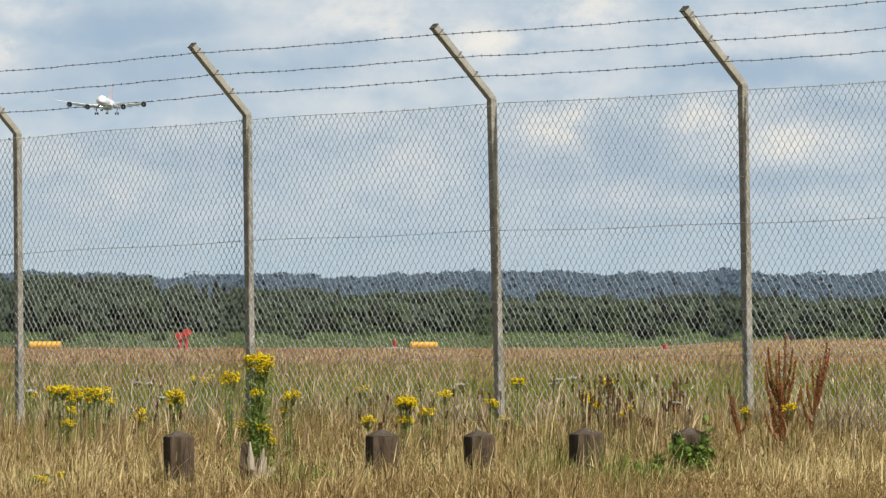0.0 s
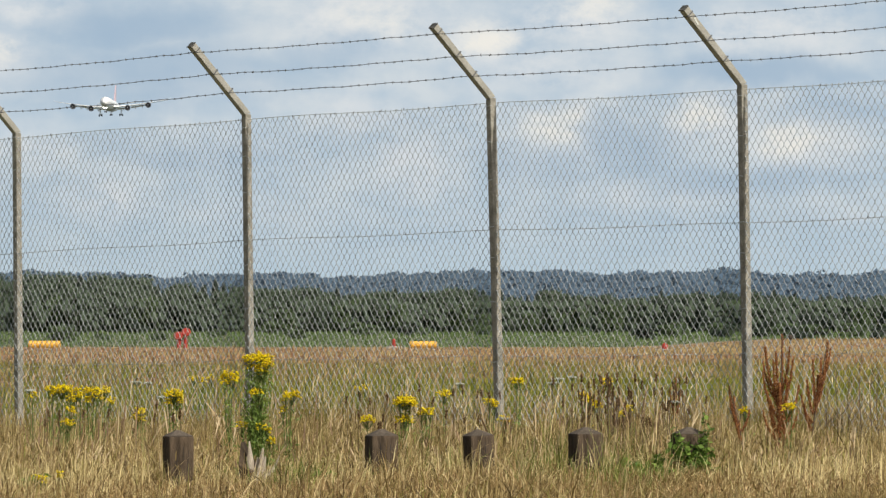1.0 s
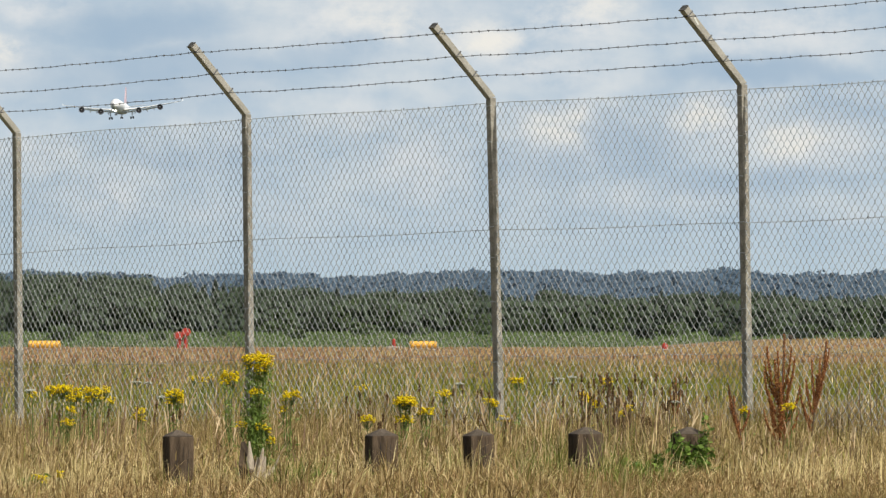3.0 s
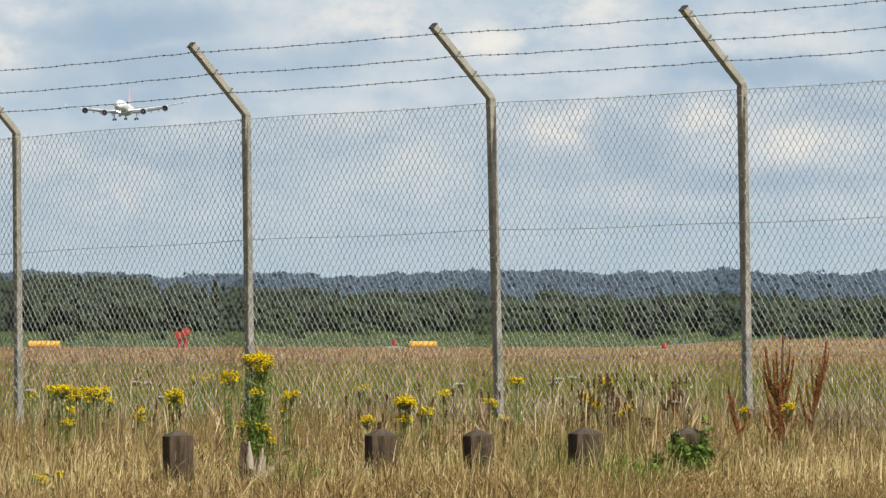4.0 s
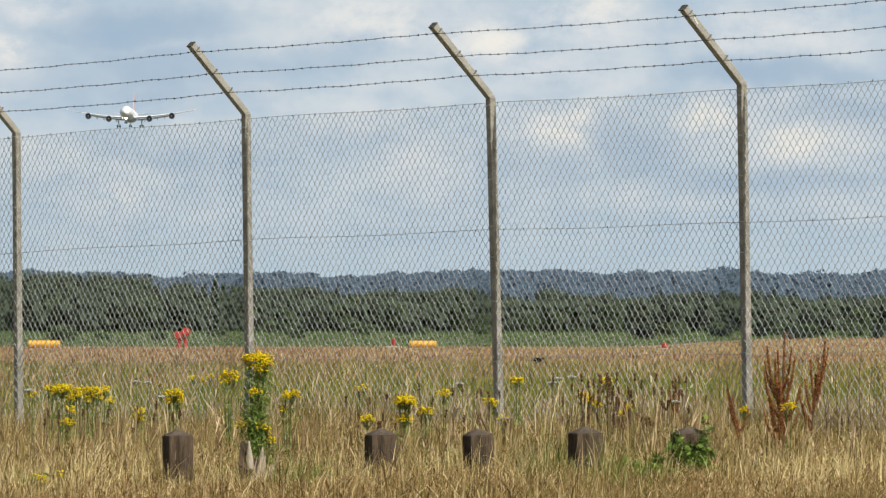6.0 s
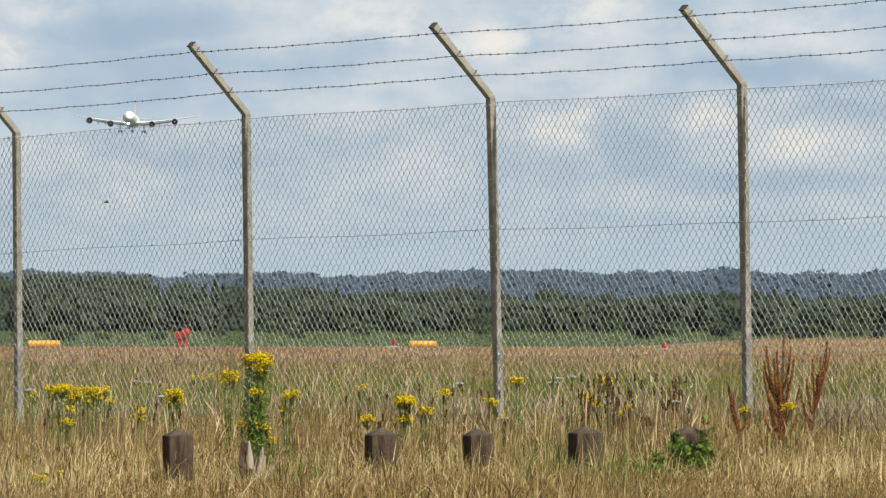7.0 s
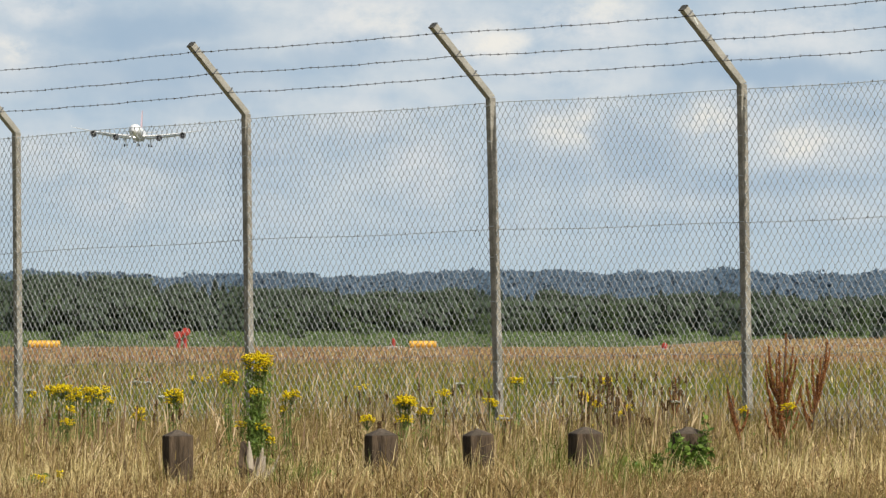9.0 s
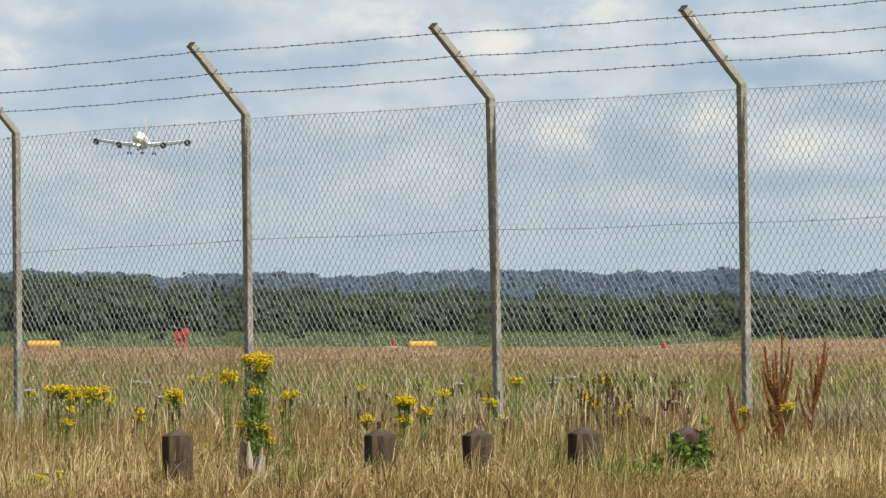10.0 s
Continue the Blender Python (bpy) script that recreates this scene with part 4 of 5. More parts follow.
grass("green_grass", 34, 60000, 33.3, 47, 0.06, 0.21, 0.0020, 0.5, BLADE4, M_GREENBLADE, "green grass growing through the dry stalks", green_patch)
grass("meadow_grass", 35, 120000, 46.5, 135, 0.07, 0.22, 0.0042, 0.4, BLADE3, M_MEADOW, "mixed green and yellow grass inside the fence", None, crowd=1.25)
grass("seeding_grass", 36, 4000, 50, 150, 0.14, 0.30, 0.0022, 0.25, HEAD, M_SEED, "thin seeding grass inside the fence", None)
grass("sorrel_grass", 37, 95000, 92, 352, 0.06, 0.20, 0.016, 0.5, BLADE3, M_SORREL, "reddish brown sorrel and dry grass of the airfield", None)
grass("green_grass", 38, 70000, 880, 1480, 0.3, 0.8, 0.10, 0.5, BLADE3, M_CROP, "green crop on the far meadow", None)


# ---- wild plants ----
def ragwort(mrad, d, top, heads, seed, label="yellow-flowered ragwort among the dry grass", bushy=1.0, body=0.018):
    """heads: sideways place, height and width of each flower head, in metres."""
    r = np.random.default_rng(seed)
    x = spot(mrad, d)
    g = float(ground_z(x, d))
    ob = thing("ragwort_plant", x, d, g, label, "wild flower", "ragwort plants")
    lean = heads[0][0]
    main = max(h[1] for h in heads) - g - 0.01
    for hx, hz, hw in heads:
        hz, hw = hz - g, hw * 1.3
        split = max(0.03, hz - 0.16 - r.uniform(0, 0.08))
        dy = r.uniform(-0.03, 0.03)
        line = np.array([(lean * 0.1, 0, -0.02), (hx * 0.25, dy * 0.3, split * 0.6), (hx * 0.55, dy * 0.6, split), (hx, dy, hz - 0.02)])
        stem = link_mesh("stem", tubes("stem", [line], (0.0035, 0.003, 0.002), 5), M_STEM, ob)
        n = int(55 * bushy)
        t = r.uniform(0.15, 0.97, n)
        p = np.stack([np.interp(t, (0, 0.33, 0.66, 1), line[:, i]) for i in range(3)], axis=1)
        p[:, :2] += r.normal(0, body, (n, 2))
        link_mesh("leaf", sprays("leaf", p, r.uniform(0.010, 0.024, n) * (1.1 - 0.45 * t), r, 0.0, 0.2, 1.0), M_RAGLEAF, stem)["kind"] = "stuff"
        # flat-topped corymb on forked stalks
        n = int(max(24, 10500 * hw * hw))
        q = np.sqrt(r.uniform(0, 1, n)) * hw * 0.5
        a = r.uniform(0, 6.28, n)
        fp = np.stack([hx + q * np.cos(a), dy + q * np.sin(a), hz - 0.4 * q + r.uniform(-0.022, 0.006, n)], axis=1)
        sz = np.stack([r.uniform(0.0048, 0.0075, n)] * 2 + [r.uniform(0.0025, 0.0045, n)], axis=1)
        link_mesh("flower_head", grains("flower_head", fp, sz, r), M_YELLOW, stem, "flat cluster of yellow florets")
        forks = [np.stack([line[3] - (0, 0, 0.05), (line[3] - (0, 0, 0.05)) * 0.35 + e * 0.65 - (0, 0, 0.006), e - (0, 0, 0.002)]) for e in fp[::3]]
        link_mesh("stalk", tubes("stalk", forks, 0.0009, 3), M_STEM, stem)
    return ob


def up_at(row, d):
    """Height of what stands that many thousandths below eye level at d metres."""
    return EYE - row * d / 1000.0


def R(mrad, d, seed, heads, **kw):
    """heads as (bearing, thousandths below eye level, width)."""
    return ragwort(mrad, d, 0, [(spot(b - mrad, d), up_at(v, d), w) for b, v, w in heads], seed, **kw)


SWAY = []
SWAY.append((R(-22.7, 34.6, 1, [(-22.4, 3.3, 0.09), (-23.4, 3.5, 0.05), (-21.3, 4.2, 0.05), (-22.0, 4.7, 0.05), (-23.1, 4.5, 0.04), (-21.2, 3.5, 0.045), (-21.6, 5.3, 0.035), (-22.4, 7.6, 0.05), (-22.9, 7.8, 0.03), (-24.3, 11.6, 0.04),
                            (-22.0, 11.9, 0.035), (-21.3, 12.1, 0.04), (-20.7, 13.6, 0.03)], bushy=4.2, body=0.022, label="tall ragwort with a broad yellow flower head by the broken bollard"), 0.25))
R(-25.8, 36.5, 2, [(-25.7, 5.4, 0.06), (-26.3, 6.3, 0.035), (-25.3, 6.0, 0.04)])
R(-18.6, 36.2, 3, [(-18.2, 7.8, 0.06), (-19.3, 9.8, 0.035), (-18.9, 8.4, 0.03)])
SWAY.append((R(-32.5, 36.8, 4, [(-32.4, 7.7, 0.075), (-32.0, 8.5, 0.05), (-33.0, 8.8, 0.03)], bushy=1.5), 0.3))
R(-45.6, 38.0, 5, [(-45.9, 7.2, 0.07), (-45.2, 7.3, 0.05), (-44.8, 8.3, 0.04), (-46.6, 7.4, 0.04)])
R(-42.4, 38.2, 6, [(-42.0, 7.4, 0.06), (-42.9, 7.3, 0.05), (-41.6, 8.0, 0.04), (-40.0, 8.7, 0.035), (-42.8, 8.6, 0.03)])
R(-45.2, 37.0, 7, [(-45.2, 11.2, 0.055), (-44.9, 9.8, 0.04)])
R(-36.6, 37.4, 8, [(-36.9, 10.6, 0.04), (-36.4, 9.9, 0.035), (-36.2, 10.9, 0.03)])
R(-4.6, 36.4, 9, [(-4.5, 8.4, 0.085), (-4.0, 8.9, 0.05), (-5.2, 8.6, 0.04), (-4.7, 10.8, 0.065)], bushy=1.4)
R(-2.1, 36.9, 10, [(-2.0, 9.9, 0.045), (-1.5, 10.0, 0.03), (-2.6, 10.1, 0.03)])
R(-9.1, 36.6, 11, [(-9.1, 10.8, 0.06)])
R(0.1, 39.0, 12, [(0.1, 7.8, 0.055)])
R(8.9, 41.0, 13, [(8.9, 6.2, 0.055), (9.3, 6.5, 0.03)])
R(5.7, 39.4, 14, [(5.6, 8.8, 0.05), (6.2, 9.2, 0.03)])
R(7.3, 37.2, 15, [(7.2, 10.9, 0.045)])
R(19.8, 38.2, 16, [(19.8, 6.4, 0.05), (17.6, 8.5, 0.05), (18.6, 9.2, 0.045), (17.0, 8.1, 0.04), (18.0, 12.0, 0.03)])
R(36.4, 37.5, 17, [(36.4, 9.9, 0.045)])
R(41.5, 37.0, 18, [(41.4, 9.5, 0.045), (42.0, 9.4, 0.03)])
R(-48.6, 32.6, 19, [(-48.9, 18.1, 0.035), (-48.2, 18.2, 0.035)], bushy=1.3)
R(-46.1, 32.8, 20, [(-46.1, 17.6, 0.02)])


R(-47.3, 38.6, 51, [(-47.4, 7.3, 0.045), (-46.9, 7.9, 0.03)])
R(-44.0, 38.8, 52, [(-44.1, 7.6, 0.05), (-43.6, 8.1, 0.04), (-44.6, 8.6, 0.03)])
R(-40.6, 38.4, 53, [(-40.8, 7.4, 0.045), (-41.2, 8.5, 0.035)])
R(-49.5, 39.4, 54, [(-49.4, 8.0, 0.04)])
R(-10.2, 44.8, 55, [(-10.2, 7.4, 0.04), (-9.4, 7.2, 0.03)])
R(-30.0, 46.0, 56, [(-30.0, 6.1, 0.04), (-28.8, 6.3, 0.04), (-27.9, 6.0, 0.03)])
R(22.4, 38.0, 57, [(22.3, 9.7, 0.03), (21.6, 10.4, 0.03)])


def dock(mrad, d, top, spikes, seed, label):
    """spikes: sideways tip place, tip height, foot height, thickness."""
    r = np.random.default_rng(seed)
    x = spot(mrad, d)
    g = float(ground_z(x, d))
    ob = thing("dock_plant", x, d, g, label, "weed", "dock plants")
    ts = spikes[0][0]
    main = np.array([(0, 0, -0.02), (ts * 0.3, 0, (top - g) * 0.4), (ts * 0.7, 0, (top - g) * 0.75), (ts, 0, top - g)])
    link_mesh("stem", tubes("stem", [main], (0.004, 0.003, 0.0015), 5), M_DEADSTEM, ob)
    for tx, tz, fz, th in spikes:
        tz, fz = tz - g, fz - g
        f = np.array([np.interp(fz, main[:, 2], main[:, 0]), 0, fz])
        dy = r.uniform(-0.03, 0.03)
        e = np.array([tx, dy, tz])
        mid = f * 0.6 + e * 0.4 + np.array([(tx - f[0]) * 0.45, 0, 0])
        q = np.linspace(0, 1, 9)[:, None]
        line = f * (1 - q) ** 2 + 2 * mid * q * (1 - q) + e * q ** 2
        st = link_mesh("branch", tubes("branch", [line], (0.002, 0.0015, 0.001), 4), M_DEADSTEM, ob)
        n = int(3000 * np.linalg.norm(e - f) * th / 0.011)
        t = r.uniform(0.08, 1, n)
        whorl = 0.72 + 0.28 * np.abs(np.sin(t * 29 + seed))
        p = np.stack([np.interp(t, q[:, 0], line[:, i]) for i in range(3)], axis=1)
        p += r.normal(0, 0.62, (n, 3)) * (0.82 * th * whorl * (1.2 - 0.75 * t))[:, None]
        sz = r.uniform(0.0012, 0.0028, (n, 1)) * np.array([[1, 1, 1.5]])
        sp = link_mesh("seed_spike", grains("seed_spike", p, sz, r), M_DOCK, st)
    return ob


def D(mrad, d, seed, spikes, label):
    """spikes: bearing of the tip, thousandths below eye level of tip and foot, thickness."""
    rows = [(spot((b - mrad) * 1.18, d), up_at(t, d), up_at(f, d), th) for b, t, f, th in spikes]
    return dock(mrad, d, max(z for _, z, _, _ in rows), rows, seed, label)


SWAY.append((D(40.4, 37.4, 41, [(41.0, 1.2, 12.0, 0.010), (39.2, 2.6, 10.0, 0.010), (42.0, 4.0, 10.5, 0.009), (38.9, 5.6, 11.5, 0.009), (40.0, 4.2, 11.0, 0.010),
                               (42.6, 7.3, 12.6, 0.009), (41.4, 6.5, 13.0, 0.011), (39.4, 8.0, 13.2, 0.010), (40.6, 7.0, 14.0, 0.012), (38.9, 10.3, 14.2, 0.007), (42.4, 10.6, 14.4, 0.007),
                               (40.3, 3.2, 9.5, 0.009), (41.7, 2.7, 8.5, 0.008), (39.7, 9.4, 14.8, 0.011), (41.3, 9.6, 15.0, 0.011), (39.0, 4.4, 9.8, 0.008)],
               "tall rust-brown seeding dock plant"), 1.0))
SWAY.append((D(44.0, 37.9, 42, [(45.9, 2.0, 9.5, 0.010), (44.4, 4.2, 10.0, 0.009), (45.2, 4.0, 9.0, 0.009), (43.8, 6.6, 11.0, 0.010), (43.2, 8.4, 12.0, 0.008), (46.2, 2.8, 7.0, 0.007), (44.9, 6.0, 10.6, 0.009), (43.5, 9.6, 12.8, 0.008), (45.4, 5.4, 9.6, 0.008)],
               "rust-brown dock plant with leaning spikes"), 0.9))
SWAY.append((D(36.5, 37.2, 43, [(34.7, 7.4, 12.5, 0.010), (35.2, 8.6, 13.2, 0.009), (36.8, 10.2, 13.0, 0.007), (35.0, 9.6, 13.0, 0.008), (35.4, 11.0, 14.2, 0.008)],
               "low rust-brown dock plant at a fence post"), 0.8))
D(27.9, 38.5, 44, [(28.0, 6.4, 10.5, 0.007), (27.4, 7.6, 10.8, 0.006), (28.5, 7.8, 11.0, 0.006), (27.8, 8.2, 11.5, 0.008)], "small dark seeding dock plant")


def spiked_weeds(seed, spots, label, head_len, material_head, group):
    """Bare stalks with one dark head each, a plant at every place given."""
    r = np.random.default_rng(seed)
    for mrad, v, d in spots:
        x = spot(mrad, d)
        g = float(ground_z(x, d))
        h = up_at(v, d) - g
        ob = thing("plantain", x, d, g, label, "weed", group)
        tip = np.array([r.uniform(-0.02, 0.03), r.uniform(-0.02, 0.02), h])
        link_mesh("stalk", tubes("stalk", [np.array([(0, 0, -0.02), tip * 0.5 + (0.004, 0, 0), tip])], (0.0012, 0.0010), 4), M_DEADSTEM, ob)
        n = 34
        t = r.uniform(0, 1, n)
        dirn = (tip / np.linalg.norm(tip)) + np.array([r.uniform(-0.25, 0.25), 0, 0])
        p = tip - dirn * head_len * (1 - t)[:, None] + r.normal(0, 0.0022, (n, 3)) + dirn * 0.006
        link_mesh("seed_head", grains("seed_head", p, np.full((n, 3), 0.0029) * (1, 1, 1.5), r), material_head, ob)


pick = np.random.default_rng(77)
spots = [(pick.normal(20.6, 3.0), pick.uniform(5.9, 12.5), pick.uniform(35.4, 38.5)) for _ in range(88)]
spots += [(pick.uniform(26.5, 29.5), pick.uniform(6.4, 10), pick.uniform(37, 39)) for _ in range(14)]
spots += [(pick.uniform(-12, 8), pick.uniform(7, 12), pick.uniform(36, 40)) for _ in range(26)]
spots += [(pick.uniform(-50, -20), pick.uniform(9, 13), pick.uniform(36, 39)) for _ in range(20)]
spiked_weeds(78, spots, "dry plantain stalk with a dark seed head", 0.034, M_DARKHEAD, "plantain stalks")


def umbel(mrad, d, v, w, seed):
    r = np.random.default_rng(seed)
    x = spot(mrad, d)
    g = float(ground_z(x, d))
    h = up_at(v, d) - g
    ob = thing("white_umbel", x, d, g, "white flat-topped umbel flower in the grass", "wild flower", "white umbels")
    link_mesh("stem", tubes("stem", [np.array([(0.01, 0, -0.02), (0.004, 0, h * 0.6), (0, 0, h - 0.03)])], 0.0016, 5), M_STEM, ob)
    n = 60
    q = np.sqrt(r.uniform(0, 1, n)) * w * 0.5
    a = r.uniform(0, 6.28, n)
    p = np.stack([q * np.cos(a), q * np.sin(a), h + r.uniform(-0.004, 0.003, n) - 0.2 * q], axis=1)
    link_mesh("flower_head", grains("flower_head", p, np.stack([np.full(n, 0.0045)] * 2 + [np.full(n, 0.0022)], axis=1), r), M_WHITE, ob)
    rays = [np.stack([(0, 0, h - 0.03), e]) for e in p[::4]]
    link_mesh("ray", tubes("ray", rays, 0.0008, 3), M_STEM, ob)


for i, (m, v, d, w) in enumerate([(-49.8, 7.8, 38.5, 0.05), (-36.9, 6.8, 46, 0.06), (-35.5, 6.9, 47, 0.05), (14.0, 6.4, 46, 0.06), (15.6, 6.2, 47, 0.05), (13.2, 6.9, 45, 0.05),
                                  (2.0, 7.0, 46, 0.05), (28.0, 9.2, 38, 0.04), (-33.9, 8.6, 40, 0.04), (7.4, 11.2, 36.5, 0.035)]):
    umbel(m, d, v, w, 100 + i)


def thin_stem(mrad, d, v, seed):
    r = np.random.default_rng(seed)
    x = spot(mrad, d)
    g = float(ground_z(x, d))
    h = up_at(v, d) - g
    ob = thing("dead_stem", x, d, g, "thin dead weed stem with bare side twigs", "weed", "dead stems")
    main = np.array([(0, 0, -0.02), (0.006, 0, h * 0.35), (-0.004, 0, h * 0.7), (0.008, 0, h)])
    link_mesh("stem", tubes("stem", [main], (0.0025, 0.002, 0.001), 5), M_DEADSTEM, ob)
    for i in range(9):
        t = r.uniform(0.3, 0.95)
        b = np.array([np.interp(t, (0, 0.35, 0.7, 1), main[:, 0]), 0, h * t])
        a = r.uniform(0, 6.28)
        L = r.uniform(0.04, 0.12) * (1.2 - t * 0.6)
        e = b + np.array([math.cos(a) * L * 0.8, math.sin(a) * L * 0.5, L])
        link_mesh("twig", tubes("twig", [np.stack([b, (b + e) / 2 - (0, 0, L * 0.1), e])], (0.0013, 0.001, 0.0006), 4), M_DEADSTEM, ob)


for i, (m, v, d) in enumerate([(47.4, 3.2, 38.4), (50.2, 3.6, 37.6), (51.5, 5.2, 38.6), (46.2, 7.5, 36.6), (52.3, 6.0, 37.2), (48.8, 6.0, 39.5), (29.2, 7.0, 37.0), (-47.0, 6.0, 39.0)]):
    thin_stem(m, d, v, 140 + i)


def bramble():
    """Leaves wrapped round the bollard at the end of the row."""
    r = np.random.default_rng(9)
    x, y = spot(29.6, 33.5), 33.42
    ob = thing("bramble", x, y, float(ground_z(x, y)), "green bramble growing round a wooden bollard", "wild plant")
    canes = []
    for i in range(18):
        a = r.uniform(-0.075, 0.075)
        canes.append(np.array([(a * 0.6, 0.0, -0.02), (a, -0.03, 0.09), (a * 1.2 + r.uniform(-0.02, 0.03), -0.01, r.uniform(0.14, 0.24))]))
    canes.append(np.array([(0.05, 0.02, 0), (0.07, 0.02, 0.16), (0.055, 0.02, 0.30)]))
    for cn in canes:
        st = link_mesh("cane", tubes("cane", [cn], (0.0022, 0.0018, 0.001), 4), M_STEM, ob)
        n = 26
        t = r.uniform(0.25, 1, n)
        p = np.stack([np.interp(t, (0, 0.5, 1), cn[:, i]) for i in range(3)], axis=1) + r.normal(0, 0.012, (n, 3)) * (1, 0.6, 1)
        tagged(link_mesh("leaf", sprays("leaf", p, r.uniform(0.008, 0.019, n), r, 0.1), M_BRAMBLE, st), kind="stuff")


bramble()


def low_weed(mrad, d, w, h, seed):
    """Broad green leaves close to the ground."""
    r = np.random.default_rng(seed)
    x = spot(mrad, d)
    ob = thing("broadleaf_weed", x, d, float(ground_z(x, d)), "low broad-leaved green weed among the dry grass", "weed", "low green weeds")
    for i in range(7):
        a = r.uniform(0, 6.28)
        e = np.array([math.cos(a) * w * 0.5, math.sin(a) * w * 0.5, h * r.uniform(0.6, 1.0)])
        line = np.stack([(0, 0, -0.02), e * (0.4, 0.4, 0.8), e])
        st = link_mesh("stem", tubes("stem", [line], (0.002, 0.0015, 0.001), 4), M_STEM, ob)
        t = r.uniform(0.3, 1.05, 16)
        p = np.stack([np.interp(t, (0, 0.5, 1), line[:, k]) for k in range(3)], axis=1) + r.normal(0, 0.010, (16, 3))
        tagged(link_mesh("leaf", sprays("leaf", p, r.uniform(0.010, 0.022, 16), r, 0.3, 0.45), M_BRAMBLE, st), kind="stuff")


for i, (m, d, w, h) in enumerate([(18.6, 32.9, 0.10, 0.07), (21.4, 32.8, 0.13, 0.08), (23.6, 32.7, 0.14, 0.10), (26.0, 32.8, 0.12, 0.09), (28.2, 32.9, 0.12, 0.08), (31.6, 33.3, 0.10, 0.12), (25.0, 33.6, 0.10, 0.12), (-14.5, 33.0, 0.10, 0.08), (-49.6, 32.7, 0.08, 0.10)]):
    low_weed(m, d, w, h, 300 + i)


# ---- things on the airfield ----
def yellow_marker(x, y, length, h, label):
    z = float(ground_z(x, y)) + 0.03
    ob = thing("airfield_marker", x, y, z, label, "marker", "yellow airfield markers", turn=4)
    bm = bmesh.new()
    rings = []
    for i in range(25):
        q = i / 24
        groove = 0.93 if i % 4 == 0 else 1.0
        r = h * 0.5 * groove * (0.8 if i in (0, 24) else 1)
        rings.append(disc((q - 0.5) * length, 0, h * 0.5, r, r, 18, "x"))
    loft(bm, rings)
    part("drum", bm, M_MARKER, ob)
    for sx in (-1, 1):
        bm = bmesh.new()
        box_bm(bm, sx * length * 0.32, 0, -0.03, 0.08, h * 0.8, 0.10, 0.01)
        part("foot", bm, M_PALE, ob)
    return ob


yellow_marker(spot(-48.0, 340), 340, 1.32, 0.32, "yellow ribbed drum marker lying on the airfield")
yellow_marker(spot(-2.4, 342), 342, 1.12, 0.30, "yellow ribbed drum marker on the airfield")


def approach_light():
    x, y = spot(-31.4, 335), 335
    ob = thing("approach_light", x, y, float(ground_z(x, y)), "orange-red twin-headed airfield light on two legs", "airfield light")
    ob.scale = (1.02, 1.02, 1.0)
    for sx, hz in ((-0.13, 0.56), (0.13, 0.70)):
        bm = bmesh.new()
        loft(bm, [disc(sx, 0, -0.05, 0.085, 0.085, 12, "z"), disc(sx, 0, hz * 0.55, 0.075, 0.075, 12, "z"), disc(sx, 0, hz - 0.1, 0.06, 0.06, 12, "z")])
        part("leg", bm, M_ORANGE, ob)
        bm = bmesh.new()
        loft(bm, [disc(sx * 1.2, -0.20, hz, 0.16, 0.14, 18), disc(sx * 1.2, -0.16, hz, 0.19, 0.165, 18), disc(sx * 1.1, 0.05, hz, 0.18, 0.16, 18), disc(sx, 0.17, hz, 0.08, 0.08, 18)])
        head = part("lamp_head", bm, M_ORANGE, ob)
        bm = bmesh.new()
        loft(bm, [disc(sx * 1.2, -0.215, hz, 0.07, 0.06, 16), disc(sx * 1.2, -0.202, hz, 0.08, 0.07, 16)])
        part("lens", bm, M_ORANGE, head)
    bm = bmesh.new()
    box_bm(bm, 0, 0, 0.36, 0.5, 0.06, 0.07, 0.01)
    part("crossbar", bm, M_ORANGE, ob)
    bm = bmesh.new()
    box_bm(bm, 0, 0, 0.0, 0.62, 0.4, 0.08, 0.015)
    part("base_plate", bm, M_PALE, ob)


approach_light()


def small_marker(x, y, label, r=0.10, h=0.30):
    ob = thing("edge_marker", x, y, float(ground_z(x, y)), label, "marker", "small red airfield markers")
    bm = bmesh.new()
    box_bm(bm, 0, 0, 0.03, 0.7, 0.45, 0.14, 0.03)
    part("base", bm, M_PALE, ob, "pale concrete base")
    bm = bmesh.new()
    loft(bm, [disc(0, 0, 0.09, r * 0.8, r * 0.8, 14, "z"), disc(0, 0, h * 0.6, r, r, 14, "z"), disc(0, 0, h, r * 0.9, r * 0.9, 14, "z"), disc(0, 0, h + 0.05, r * 0.3, r * 0.3, 14, "z")])
    part("cone", bm, M_ORANGE, ob)


small_marker(spot(26.7, 300), 300, "small red marker on a pale base", 0.11, 0.26)
small_marker(spot(-5.9, 345), 345, "small red marker beside a pale plinth", 0.08, 0.38)


def runway_light(x, y):
    ob = thing("runway_light", x, y, float(ground_z(x, y)), "small dark runway light on a short stalk", "airfield light")
    bm = bmesh.new()
    loft(bm, [disc(0, 0, -0.05, 0.03, 0.03, 10, "z"), disc(0, 0, 0.16, 0.025, 0.025, 10, "z")])
    part("stalk", bm, M_DARK, ob)
    bm = bmesh.new()
    loft(bm, [disc(0, 0, 0.15, 0.05, 0.05, 12, "z"), disc(0, 0, 0.18, 0.10, 0.10, 12, "z"), disc(0, 0, 0.28, 0.10, 0.10, 12, "z"), disc(0, 0, 0.32, 0.04, 0.04, 12, "z")])
    part("lamp_head", bm, M_BARK, ob)


runway_light(spot(41.8, 318), 318)


